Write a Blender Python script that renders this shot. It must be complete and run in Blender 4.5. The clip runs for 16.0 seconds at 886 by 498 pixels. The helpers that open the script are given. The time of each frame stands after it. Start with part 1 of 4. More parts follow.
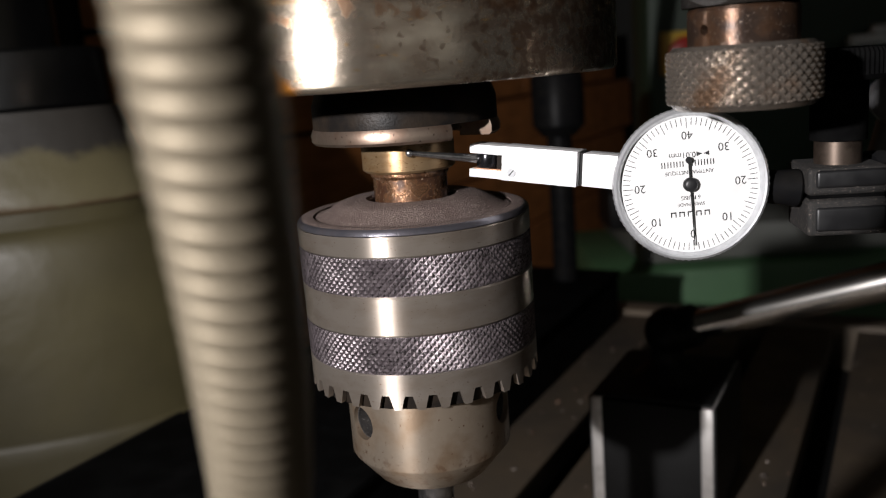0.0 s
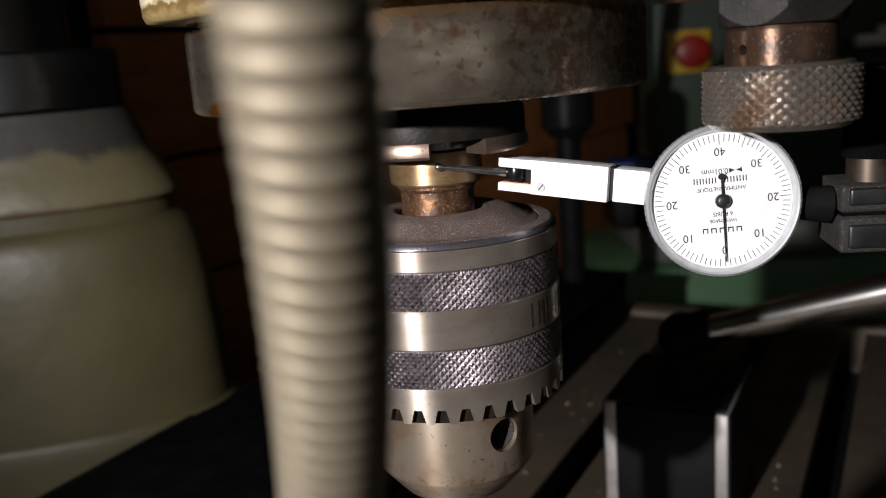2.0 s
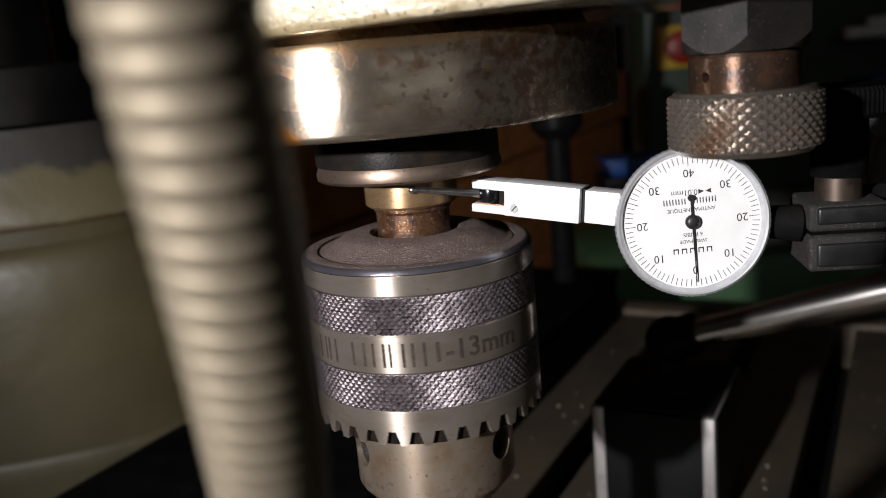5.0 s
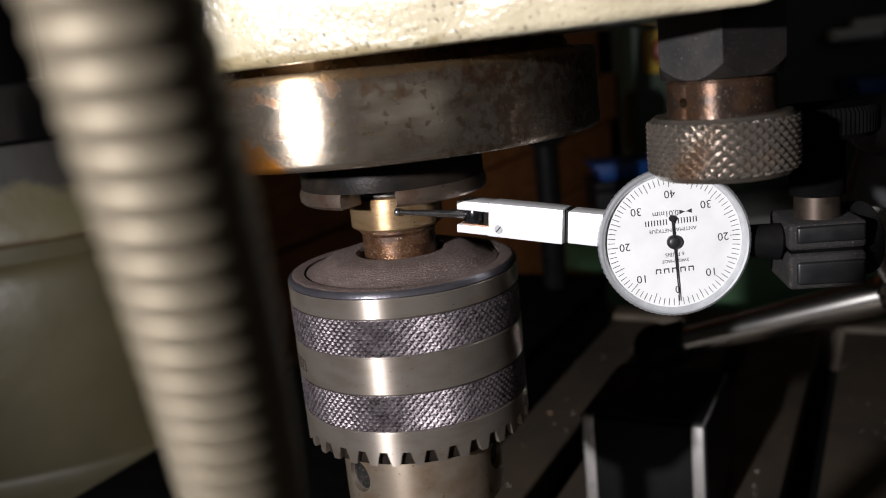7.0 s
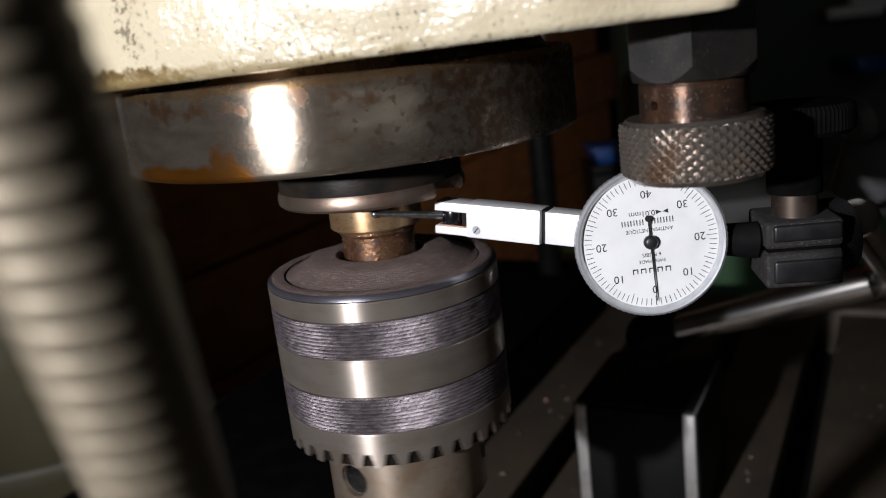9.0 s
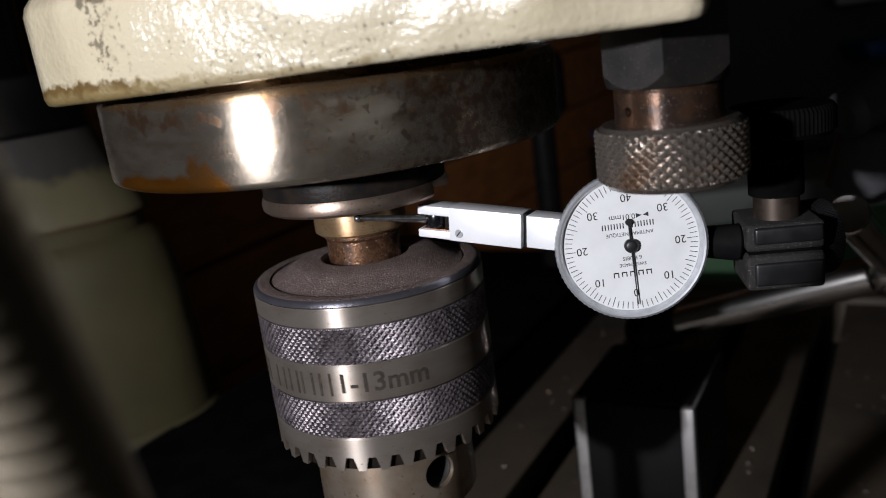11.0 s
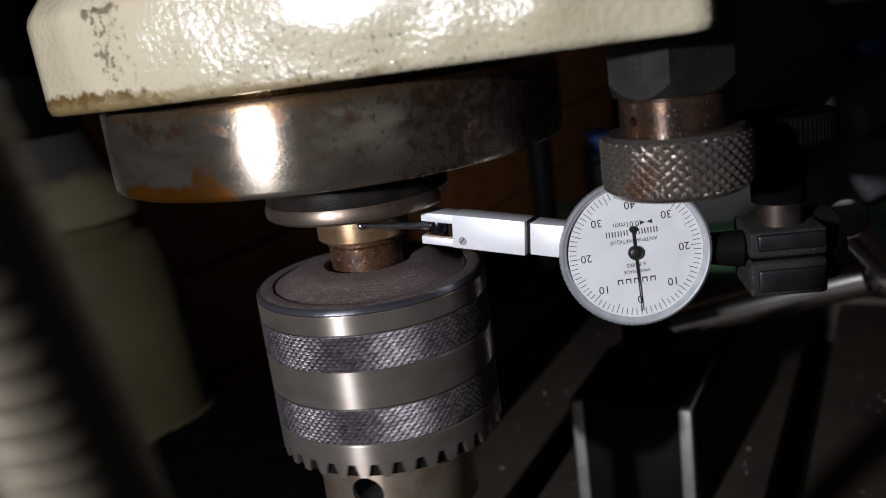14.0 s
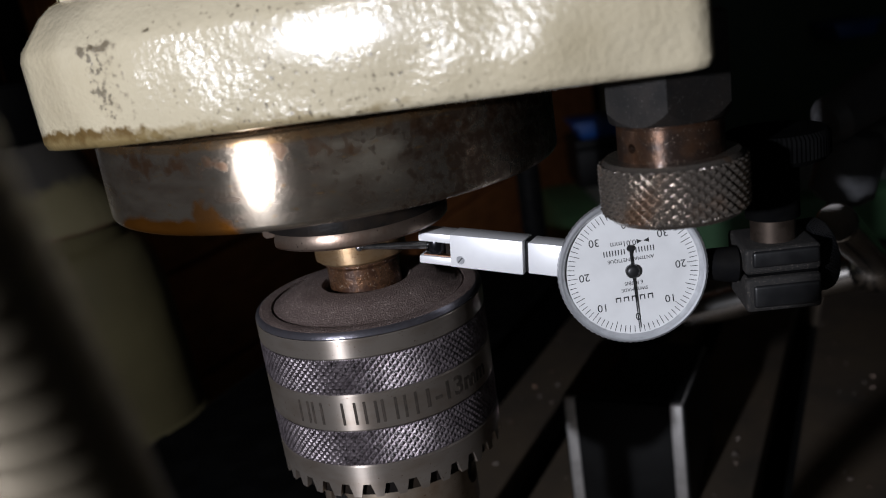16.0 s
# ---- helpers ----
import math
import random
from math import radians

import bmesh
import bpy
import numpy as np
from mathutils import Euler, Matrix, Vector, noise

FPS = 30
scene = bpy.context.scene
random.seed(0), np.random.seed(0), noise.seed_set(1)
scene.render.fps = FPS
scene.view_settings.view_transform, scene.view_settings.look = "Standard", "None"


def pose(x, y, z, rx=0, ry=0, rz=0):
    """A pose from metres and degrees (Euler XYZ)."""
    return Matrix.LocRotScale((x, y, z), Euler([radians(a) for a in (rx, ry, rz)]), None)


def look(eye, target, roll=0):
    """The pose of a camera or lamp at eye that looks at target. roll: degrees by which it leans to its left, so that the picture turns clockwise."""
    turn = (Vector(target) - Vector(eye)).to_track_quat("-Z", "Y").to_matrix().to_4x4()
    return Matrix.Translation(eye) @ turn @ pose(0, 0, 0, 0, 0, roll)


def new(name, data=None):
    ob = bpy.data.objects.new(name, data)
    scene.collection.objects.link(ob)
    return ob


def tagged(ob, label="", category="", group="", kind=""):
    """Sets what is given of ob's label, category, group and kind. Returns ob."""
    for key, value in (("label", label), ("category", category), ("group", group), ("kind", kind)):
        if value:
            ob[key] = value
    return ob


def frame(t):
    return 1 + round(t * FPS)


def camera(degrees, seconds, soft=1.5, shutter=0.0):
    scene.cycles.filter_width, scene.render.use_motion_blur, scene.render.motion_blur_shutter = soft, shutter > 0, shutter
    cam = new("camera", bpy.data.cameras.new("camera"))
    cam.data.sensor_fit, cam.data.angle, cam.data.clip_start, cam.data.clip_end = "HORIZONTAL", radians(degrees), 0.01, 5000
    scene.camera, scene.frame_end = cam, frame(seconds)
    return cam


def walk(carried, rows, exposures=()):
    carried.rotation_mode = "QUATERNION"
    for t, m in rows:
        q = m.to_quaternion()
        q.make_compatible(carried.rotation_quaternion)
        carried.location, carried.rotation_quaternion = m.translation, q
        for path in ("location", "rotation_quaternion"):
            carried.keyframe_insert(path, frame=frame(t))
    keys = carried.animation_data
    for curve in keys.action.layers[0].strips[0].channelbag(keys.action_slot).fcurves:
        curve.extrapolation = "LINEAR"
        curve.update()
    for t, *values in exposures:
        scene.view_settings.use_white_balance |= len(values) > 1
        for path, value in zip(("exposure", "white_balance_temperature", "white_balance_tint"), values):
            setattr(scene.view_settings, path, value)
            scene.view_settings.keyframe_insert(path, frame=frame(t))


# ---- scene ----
cam = camera(54.45, 16.0, soft=1.0, shutter=0.5)
PATH = [
    (0.0, (0.00108, -0.00978, 0.20579), (-0.00191, 0.47900, 0.10050), -4.388),
    (0.5, (-0.00288, -0.00943, 0.20457), (-0.00228, 0.47880, 0.09675), -4.207),
    (1.0, (-0.00505, -0.00946, 0.20603), (0.00020, 0.47942, 0.10130), -3.689),
    (1.5, (-0.00439, -0.00898, 0.21029), (-0.00735, 0.47947, 0.10350), -4.261),
    (2.0, (-0.00536, -0.00853, 0.21049), (-0.00806, 0.47960, 0.10223), -4.229),
    (2.5, (-0.00692, -0.00827, 0.21105), (-0.00663, 0.47973, 0.10216), -4.181),
    (3.0, (-0.00488, -0.00817, 0.21241), (-0.00511, 0.48003, 0.10439), -4.344),
    (3.5, (-0.00078, -0.00894, 0.21549), (-0.00525, 0.47937, 0.10807), -4.874),
    (6.0, (0.00061, -0.00843, 0.21778), (0.00268, 0.47832, 0.10348), -5.451),
    (6.5, (0.00001, -0.00920, 0.22027), (0.00581, 0.47812, 0.10852), -5.377),
    (7.0, (0.00245, -0.00945, 0.22117), (0.00511, 0.47807, 0.11017), -5.754),
    (7.5, (0.00304, -0.00859, 0.22151), (0.00878, 0.47786, 0.10603), -5.782),
    (8.0, (0.00499, -0.00892, 0.22376), (0.00919, 0.47813, 0.11076), -5.970),
    (8.5, (0.00547, -0.00838, 0.22365), (0.00323, 0.47708, 0.10396), -6.432),
    (9.0, (0.00859, -0.00801, 0.22491), (0.00851, 0.47706, 0.10361), -6.592),
    (11.5, (0.01617, -0.00748, 0.22831), (0.00673, 0.47563, 0.09979), -7.443),
    (12.0, (0.01628, -0.00766, 0.22882), (0.01063, 0.47554, 0.10039), -7.115),
    (12.5, (0.01684, -0.00730, 0.22909), (0.00689, 0.47490, 0.09725), -7.462),
    (13.0, (0.01394, -0.00642, 0.22889), (0.01381, 0.47572, 0.09644), -7.507),
    (13.5, (0.01347, -0.00668, 0.23106), (0.00290, 0.47539, 0.09878), -7.849),
    (14.0, (0.01346, -0.00724, 0.23022), (0.00966, 0.47576, 0.10100), -7.466),
    (14.5, (0.01463, -0.00743, 0.23481), (0.00871, 0.47603, 0.10741), -8.015),
    (15.0, (0.01096, -0.00682, 0.23565), (0.01518, 0.47589, 0.10534), -7.982),
    (15.5, (0.01163, -0.00707, 0.23807), (0.01741, 0.47494, 0.10528), -8.124),
    (16.0, (0.01106, -0.00601, 0.23925), (0.01603, 0.47385, 0.09889), -8.464),
]
walk(cam, [(t, look(eye, target, roll)) for t, eye, target, roll in PATH],
     [(0.0, 0.36, 6180, 9), (6.0, 0.19, 6080, 9), (9.0, -0.02, 5850, 9), (11.5, -0.30, 5720, 9), (16.0, -0.60, 5600, 9)])
LIGHT_POS = (-0.246, -0.200, 0.284)
cam.data.dof.use_dof = True
cam.data.dof.focus_distance = 0.186
cam.data.dof.aperture_fstop = 17.0

# ---- light ----
world = bpy.data.worlds.new("workshop_gloom")
scene.world = world
world.use_nodes = True
world.node_tree.nodes["Background"].inputs[0].default_value = (0.9, 0.85, 0.75, 1)
world.node_tree.nodes["Background"].inputs[1].default_value = 0.012
lamp = bpy.data.lights.new("hand_torch", "SPOT")
lamp.energy = 15.6
lamp.color = (1.0, 0.93, 0.895)
lamp.spot_size = radians(86)
lamp.spot_blend = 1.0
lamp.shadow_soft_size = 0.007
torch = new("hand_torch_light", lamp)
torch.matrix_world = look(LIGHT_POS, (0.03, 0.18, 0.18))

# unseen fill lamp behind the camera, added to lift the unlit background
fill_lamp = bpy.data.lights.new("rear_fill", "AREA")
fill_lamp.shape, fill_lamp.size, fill_lamp.size_y = "RECTANGLE", 1.16, 0.96
fill_lamp.energy = 0.85
fill_lamp.color = (1.0, 0.95, 0.86)
rear_fill = new("rear_fill", fill_lamp)
rear_fill.matrix_world = look((0.45, -1.318, 0.65), (0.45, 0.0, 0.65))

# ---- materials ----
def mat(name, base=(0.5, 0.5, 0.5), rough=0.5, metal=0.0, second=None, scale=60.0, lo=0.4, hi=0.6,
        rough2=None, metal2=None, bump=0.0, bump_scale=400.0, detail=6.0, stretch=(1, 1, 1), speck=None,
        speck_scale=900.0, speck_at=0.72, coat=0.0, spec=0.5, aniso=0.0, bump_dist=0.00025):
    """A surface of two colours mixed by large noise, with fine specks and fine relief."""
    m = bpy.data.materials.new(name)
    m.use_nodes = True
    nt = m.node_tree
    b = nt.nodes["Principled BSDF"]
    b.inputs["Roughness"].default_value = rough
    b.inputs["Metallic"].default_value = metal
    b.inputs["Coat Weight"].default_value = coat
    b.inputs["Coat Roughness"].default_value = 0.12
    b.inputs["Specular IOR Level"].default_value = spec
    if aniso:
        tg = nt.nodes.new("ShaderNodeTangent")
        tg.direction_type, tg.axis = "RADIAL", "Z"
        nt.links.new(tg.outputs[0], b.inputs["Tangent"])
        b.inputs["Anisotropic"].default_value, b.inputs["Anisotropic Rotation"].default_value = aniso, 0.25
    tc = nt.nodes.new("ShaderNodeTexCoord")
    mp = nt.nodes.new("ShaderNodeMapping")
    mp.inputs["Scale"].default_value = stretch
    nt.links.new(tc.outputs["Object"], mp.inputs["Vector"])

    def noise_node(sc, det=detail):
        n = nt.nodes.new("ShaderNodeTexNoise")
        n.inputs["Scale"].default_value = sc
        n.inputs["Detail"].default_value = det
        nt.links.new(mp.outputs[0], n.inputs["Vector"])
        return n

    def ramp_node(src, a, c):
        r = nt.nodes.new("ShaderNodeMapRange")
        r.inputs["From Min"].default_value, r.inputs["From Max"].default_value = a, c
        nt.links.new(src, r.inputs["Value"])
        return r.outputs[0]

    def mix(fac, a, c):
        x = nt.nodes.new("ShaderNodeMix")
        x.data_type = "RGBA"
        nt.links.new(fac, x.inputs[0])
        for sock, v in ((x.inputs[6], a), (x.inputs[7], c)):
            if isinstance(v, tuple):
                sock.default_value = (*v, 1)
            else:
                nt.links.new(v, sock)
        return x.outputs[2]

    col = base
    if second is not None:
        big = ramp_node(noise_node(scale).outputs["Fac"], lo, hi)
        col = mix(big, base, second)
        for sock, v1, v2 in (("Roughness", rough, rough2), ("Metallic", metal, metal2)):
            if v2 is not None:
                r = nt.nodes.new("ShaderNodeMapRange")
                r.inputs["To Min"].default_value, r.inputs["To Max"].default_value = v1, v2
                nt.links.new(big, r.inputs["Value"])
                nt.links.new(r.outputs[0], b.inputs[sock])
    if speck is not None:
        sp = ramp_node(noise_node(speck_scale, 2).outputs["Fac"], speck_at - 0.03, speck_at + 0.03)
        col = mix(sp, col, speck)
    if isinstance(col, tuple):
        b.inputs["Base Color"].default_value = (*col, 1)
    else:
        nt.links.new(col, b.inputs["Base Color"])
    if bump:
        bp = nt.nodes.new("ShaderNodeBump")
        bp.inputs["Strength"].default_value = bump
        bp.inputs["Distance"].default_value = bump_dist
        nt.links.new(noise_node(bump_scale, 4).outputs["Fac"], bp.inputs["Height"])
        nt.links.new(bp.outputs[0], b.inputs["Normal"])
    return m


STEEL = mat("ground_steel", (0.365, 0.318, 0.272), 0.33, 0.80, (0.27, 0.22, 0.175), 90, 0.45, 0.75, 0.36, 0.8, 0.03, 2500,
            stretch=(1, 1, 2.5), speck=(0.16, 0.10, 0.07), speck_scale=1300, speck_at=0.71, aniso=0.9)
BODY_STEEL = mat("stained_body_steel", (0.46, 0.38, 0.295), 0.35, 0.80, (0.27, 0.195, 0.13), 120, 0.42, 0.66, 0.42, 0.72, 0.05, 1500,
                 speck=(0.17, 0.09, 0.05), speck_scale=900, speck_at=0.71, aniso=0.8)
KNURL = mat("knurled_steel", (0.140, 0.119, 0.126), 0.36, 0.6, (0.072, 0.059, 0.064), 400, 0.4, 0.65, 0.42, 0.65, 0.3, 3000,
            speck=(0.02, 0.017, 0.017), speck_scale=1500, speck_at=0.60)
RIM = mat("blued_rim", (0.19, 0.185, 0.21), 0.30, 0.85, (0.11, 0.10, 0.11), 260, 0.4, 0.7, 0.4, 0.7, 0.3, 1500, aniso=0.7)
DUST = mat("dusty_cap", (0.095, 0.066, 0.057), 0.75, 0.1, (0.135, 0.10, 0.087), 200, 0.35, 0.7, 0.7, 0.1, 1.0, 2400,
           speck=(0.42, 0.35, 0.31), speck_scale=2700, speck_at=0.665, bump_dist=0.00035)
ENGRAVE = mat("engraved_strokes", (0.030, 0.025, 0.02), 0.7, 0.2, (0.05, 0.04, 0.032), 900, spec=0.2)
BRASS = mat("bronze_ring", (0.34, 0.235, 0.13), 0.4, 0.75, (0.24, 0.14, 0.06), 160, 0.4, 0.7, 0.4, 0.7, 0.15, 2500,
            stretch=(1, 1, 3), speck=(0.16, 0.08, 0.03), speck_scale=900, speck_at=0.66, aniso=0.7)
ARBOR = mat("oily_rusty_arbor", (0.20, 0.105, 0.055), 0.26, 0.8, (0.05, 0.022, 0.011), 330, 0.44, 0.58, 0.4, 0.35, 0.6, 2000,
            speck=(0.55, 0.44, 0.34), speck_scale=2200, speck_at=0.69, coat=0.4, aniso=0.4)
NUT_DARK = mat("near_black", (0.008, 0.007, 0.0065), 0.4, 0.0, (0.016, 0.012, 0.009), 200, bump=0.3, bump_scale=1500, spec=0.08)
NUT_RIM = mat("worn_nut_rim", (0.27, 0.21, 0.165), 0.30, 0.88, (0.13, 0.08, 0.055), 160, 0.42, 0.68, 0.38, 0.8, 0.08, 1500,
              speck=(0.06, 0.04, 0.03), speck_scale=1200, speck_at=0.70)
HOLE_DARK = mat("dark_grit", (0.035, 0.031, 0.028), 0.6, 0.2, (0.018, 0.016, 0.015), 600, 0.4, 0.6, 0.7, 0.1, 0.6, 2500,
             speck=(0.16, 0.15, 0.14), speck_scale=2600, speck_at=0.66)
WHITE_PAINT = mat("dial_white", (0.66, 0.66, 0.655), 0.42, 0.0, (0.60, 0.60, 0.595), 150, 0.4, 0.7, bump=0.04, bump_scale=1500)
INK = mat("dial_ink", (0.02, 0.02, 0.02), 0.5)
NEEDLE = mat("needle_black", (0.015, 0.015, 0.016), 0.4, 0.2)
BEZEL = mat("satin_chrome", (0.62, 0.63, 0.65), 0.3, 0.7, (0.50, 0.51, 0.53), 300, 0.4, 0.7, 0.4, None, 0.08, 3000)
ARM_METAL = mat("satin_arm_chrome", (0.90, 0.90, 0.90), 0.4, 0.35, (0.84, 0.84, 0.85), 200, 0.4, 0.7, 0.45, None, 0.06, 4000)
TIP_STEEL = mat("polished_stylus", (0.40, 0.39, 0.385), 0.26, 0.95, (0.24, 0.235, 0.23), 600)
COPPER = mat("copper_strip", (0.6, 0.33, 0.2), 0.35, 1.0, (0.45, 0.24, 0.14), 400)
CREAM = mat("cream_enamel", (0.49, 0.43, 0.300), 0.2, 0.0, (0.42, 0.36, 0.235), 42, 0.5, 0.8, 0.26, None, 1.0, 760,
            coat=1.0, bump_dist=0.0003)
# grubby cream, darkened further for the weak light on the column
COLUMN_PAINT = mat("dimmed_grubby_cream", (0.094, 0.080, 0.038), 0.42, 0.0, (0.060, 0.050, 0.023), 14, 0.4, 0.7, 0.55, None, 0.3, 50,
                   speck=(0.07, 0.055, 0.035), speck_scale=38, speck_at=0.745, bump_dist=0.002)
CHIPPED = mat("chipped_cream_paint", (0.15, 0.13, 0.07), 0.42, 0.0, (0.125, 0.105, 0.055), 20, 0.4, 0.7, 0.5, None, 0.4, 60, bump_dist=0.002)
DISC_STEEL = mat("oily_disc_steel", (0.44, 0.38, 0.30), 0.19, 0.94, (0.23, 0.18, 0.135), 95, 0.38, 0.64, 0.28, 0.92, 0.15, 1300, detail=10, stretch=(1, 1, 3.2),
                 speck=(0.42, 0.27, 0.12), speck_scale=420, speck_at=0.69, aniso=0.8)
KNOB = mat("oily_knurled_knob", (0.25, 0.22, 0.19), 0.22, 0.85, (0.13, 0.085, 0.055), 130, 0.5, 0.66, 0.34, 0.65, 0.4, 1600,
           speck=(0.45, 0.38, 0.33), speck_scale=1700, speck_at=0.70, coat=0.3)
COLLAR = mat("coppery_collar", (0.115, 0.062, 0.036), 0.38, 0.85, (0.03, 0.019, 0.014), 170, 0.38, 0.54, 0.4, 0.5, 0.22, 1700,
             speck=(0.28, 0.22, 0.17), speck_scale=3000, speck_at=0.69, coat=0.2, aniso=0.85)
HEX = mat("dull_hex_steel", (0.011, 0.0105, 0.010), 0.42, 0.4, (0.013, 0.0095, 0.007), 150, 0.4, 0.7, 0.55, 0.3, 0.15, 1500,
          speck=(0.085, 0.08, 0.072), speck_scale=3200, speck_at=0.70)
BLACK_PLASTIC = mat("black_plastic", (0.005, 0.005, 0.0055), 0.36, 0.0, (0.008, 0.0075, 0.007), 200, 0.4, 0.7, 0.45, spec=0.06)
DUSTY_BLACK = mat("dusty_black_plastic", (0.006, 0.0052, 0.0046), 0.8, 0.0, (0.014, 0.0115, 0.0095), 900, 0.5, 0.7, 0.85, None, 0.5, 3000,
                  speck=(0.15, 0.125, 0.105), speck_scale=2900, speck_at=0.66)
WASHER = mat("brown_oily_washer", (0.13, 0.10, 0.08), 0.35, 0.85, (0.06, 0.045, 0.035), 300, 0.4, 0.65, 0.45)
SHADED_BLACK = mat("shaded_black", (0.0025, 0.0025, 0.0026), 0.8, 0.0, (0.0035, 0.0035, 0.0035), 300, bump=0.2, bump_scale=1500, spec=0.01)
DRUM = mat("blued_drum_steel", (0.05, 0.05, 0.055), 0.2, 0.9, (0.03, 0.03, 0.033), 500)
SATIN_BLACK = mat("satin_black_plastic", (0.007, 0.007, 0.0076), 0.34, 0.0, (0.010, 0.010, 0.0104), 200, 0.4, 0.7, 0.5, spec=0.4)
# black raised to grey for light that never reaches the locking knob
LIFTED_BLACK = mat("lifted_black_plastic", (0.055, 0.055, 0.058), 0.36, 0.0, (0.075, 0.075, 0.077), 150, 0.4, 0.7, 0.45, spec=0.5)
TUBE_BLACK = mat("glossy_black_lacquer", (0.0028, 0.0028, 0.003), 0.28, 0.0, (0.005, 0.005, 0.005), 30, 0.4, 0.7, 0.36, spec=0.35)
# rear panel's green, darkened to stand for dimmer light there
REAR_GREEN = mat("dimmed_green_paint", (0.022, 0.044, 0.024), 0.55, 0.0, (0.016, 0.030, 0.017), 9, 0.4, 0.7, 0.6, None, 0.2, 60)
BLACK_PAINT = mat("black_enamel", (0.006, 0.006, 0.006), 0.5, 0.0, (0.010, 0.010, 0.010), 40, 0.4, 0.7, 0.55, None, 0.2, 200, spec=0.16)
TRAY_BLACK = mat("sooty_black_sheet", (0.003, 0.003, 0.003), 0.8, 0.0, (0.006, 0.006, 0.006), 60, 0.4, 0.7, 0.85, None, 0.2, 300, spec=0.03)
CHROME = mat("chromed_rod", (0.62, 0.6, 0.57), 0.2, 1.0, (0.5, 0.45, 0.4), 60, 0.45, 0.8, 0.25)
POLE_STEEL = mat("ground_pole_piece", (0.55, 0.53, 0.51), 0.45, 0.7, (0.36, 0.34, 0.32), 150, 0.45, 0.75, 0.55, None, 0.2, 700,
                 speck=(0.12, 0.09, 0.07), speck_scale=300, speck_at=0.72)
TABLE = mat("dirty_iron_table", (0.135, 0.103, 0.070), 0.55, 0.35, (0.055, 0.044, 0.033), 22, 0.35, 0.7, 0.75, 0.15, 0.5, 300,
            speck=(0.2, 0.17, 0.14), speck_scale=420, speck_at=0.75)
SWARF = mat("metal_swarf", (0.2, 0.17, 0.15), 0.45, 0.7, (0.14, 0.08, 0.05), 90)
GOOSE = mat("zinc_gooseneck", (0.18, 0.152, 0.108), 0.55, 0.6, (0.12, 0.098, 0.065), 90, 0.4, 0.7, 0.6, None, 0.1, 900)
WOOD = mat("orange_brown_boards", (0.52, 0.20, 0.06), 0.55, 0.0, (0.32, 0.12, 0.036), 6, 0.35, 0.7, 0.65, None, 0.3, 90,
           stretch=(1, 3, 14), speck=(0.06, 0.025, 0.01), speck_scale=9, speck_at=0.72)
GREEN = mat("machine_green_paint", (0.085, 0.19, 0.085), 0.5, 0.0, (0.06, 0.13, 0.06), 9, 0.4, 0.7, 0.6, None, 0.2, 60)
GREY = mat("grey_machine_paint", (0.16, 0.165, 0.15), 0.5, 0.0, (0.09, 0.09, 0.08), 8, 0.4, 0.7, 0.6)
YELLOW = mat("yellow_switch_plate", (0.55, 0.36, 0.02), 0.5, 0.0, (0.42, 0.26, 0.02), 30)
RED = mat("red_switch_knob", (0.20, 0.012, 0.007), 0.4, 0.0, (0.3, 0.015, 0.01), 30)
BLUE = mat("blue_plastic", (0.01, 0.06, 0.25), 0.4, 0.0, (0.01, 0.04, 0.16), 20)
DARK_WALL = mat("dark_wall", (0.05, 0.05, 0.045), 0.8, 0.0, (0.03, 0.03, 0.028), 4, 0.4, 0.7)
# unseen walls and ceiling, made pale to bounce light into the shadows
PLASTER = mat("pale_plaster", (0.72, 0.70, 0.64), 0.8, 0.0, (0.62, 0.59, 0.53), 3, 0.4, 0.7)
CONCRETE = mat("concrete_floor", (0.16, 0.15, 0.14), 0.8, 0.0, (0.1, 0.095, 0.09), 4, 0.4, 0.7, bump=0.3, bump_scale=60)


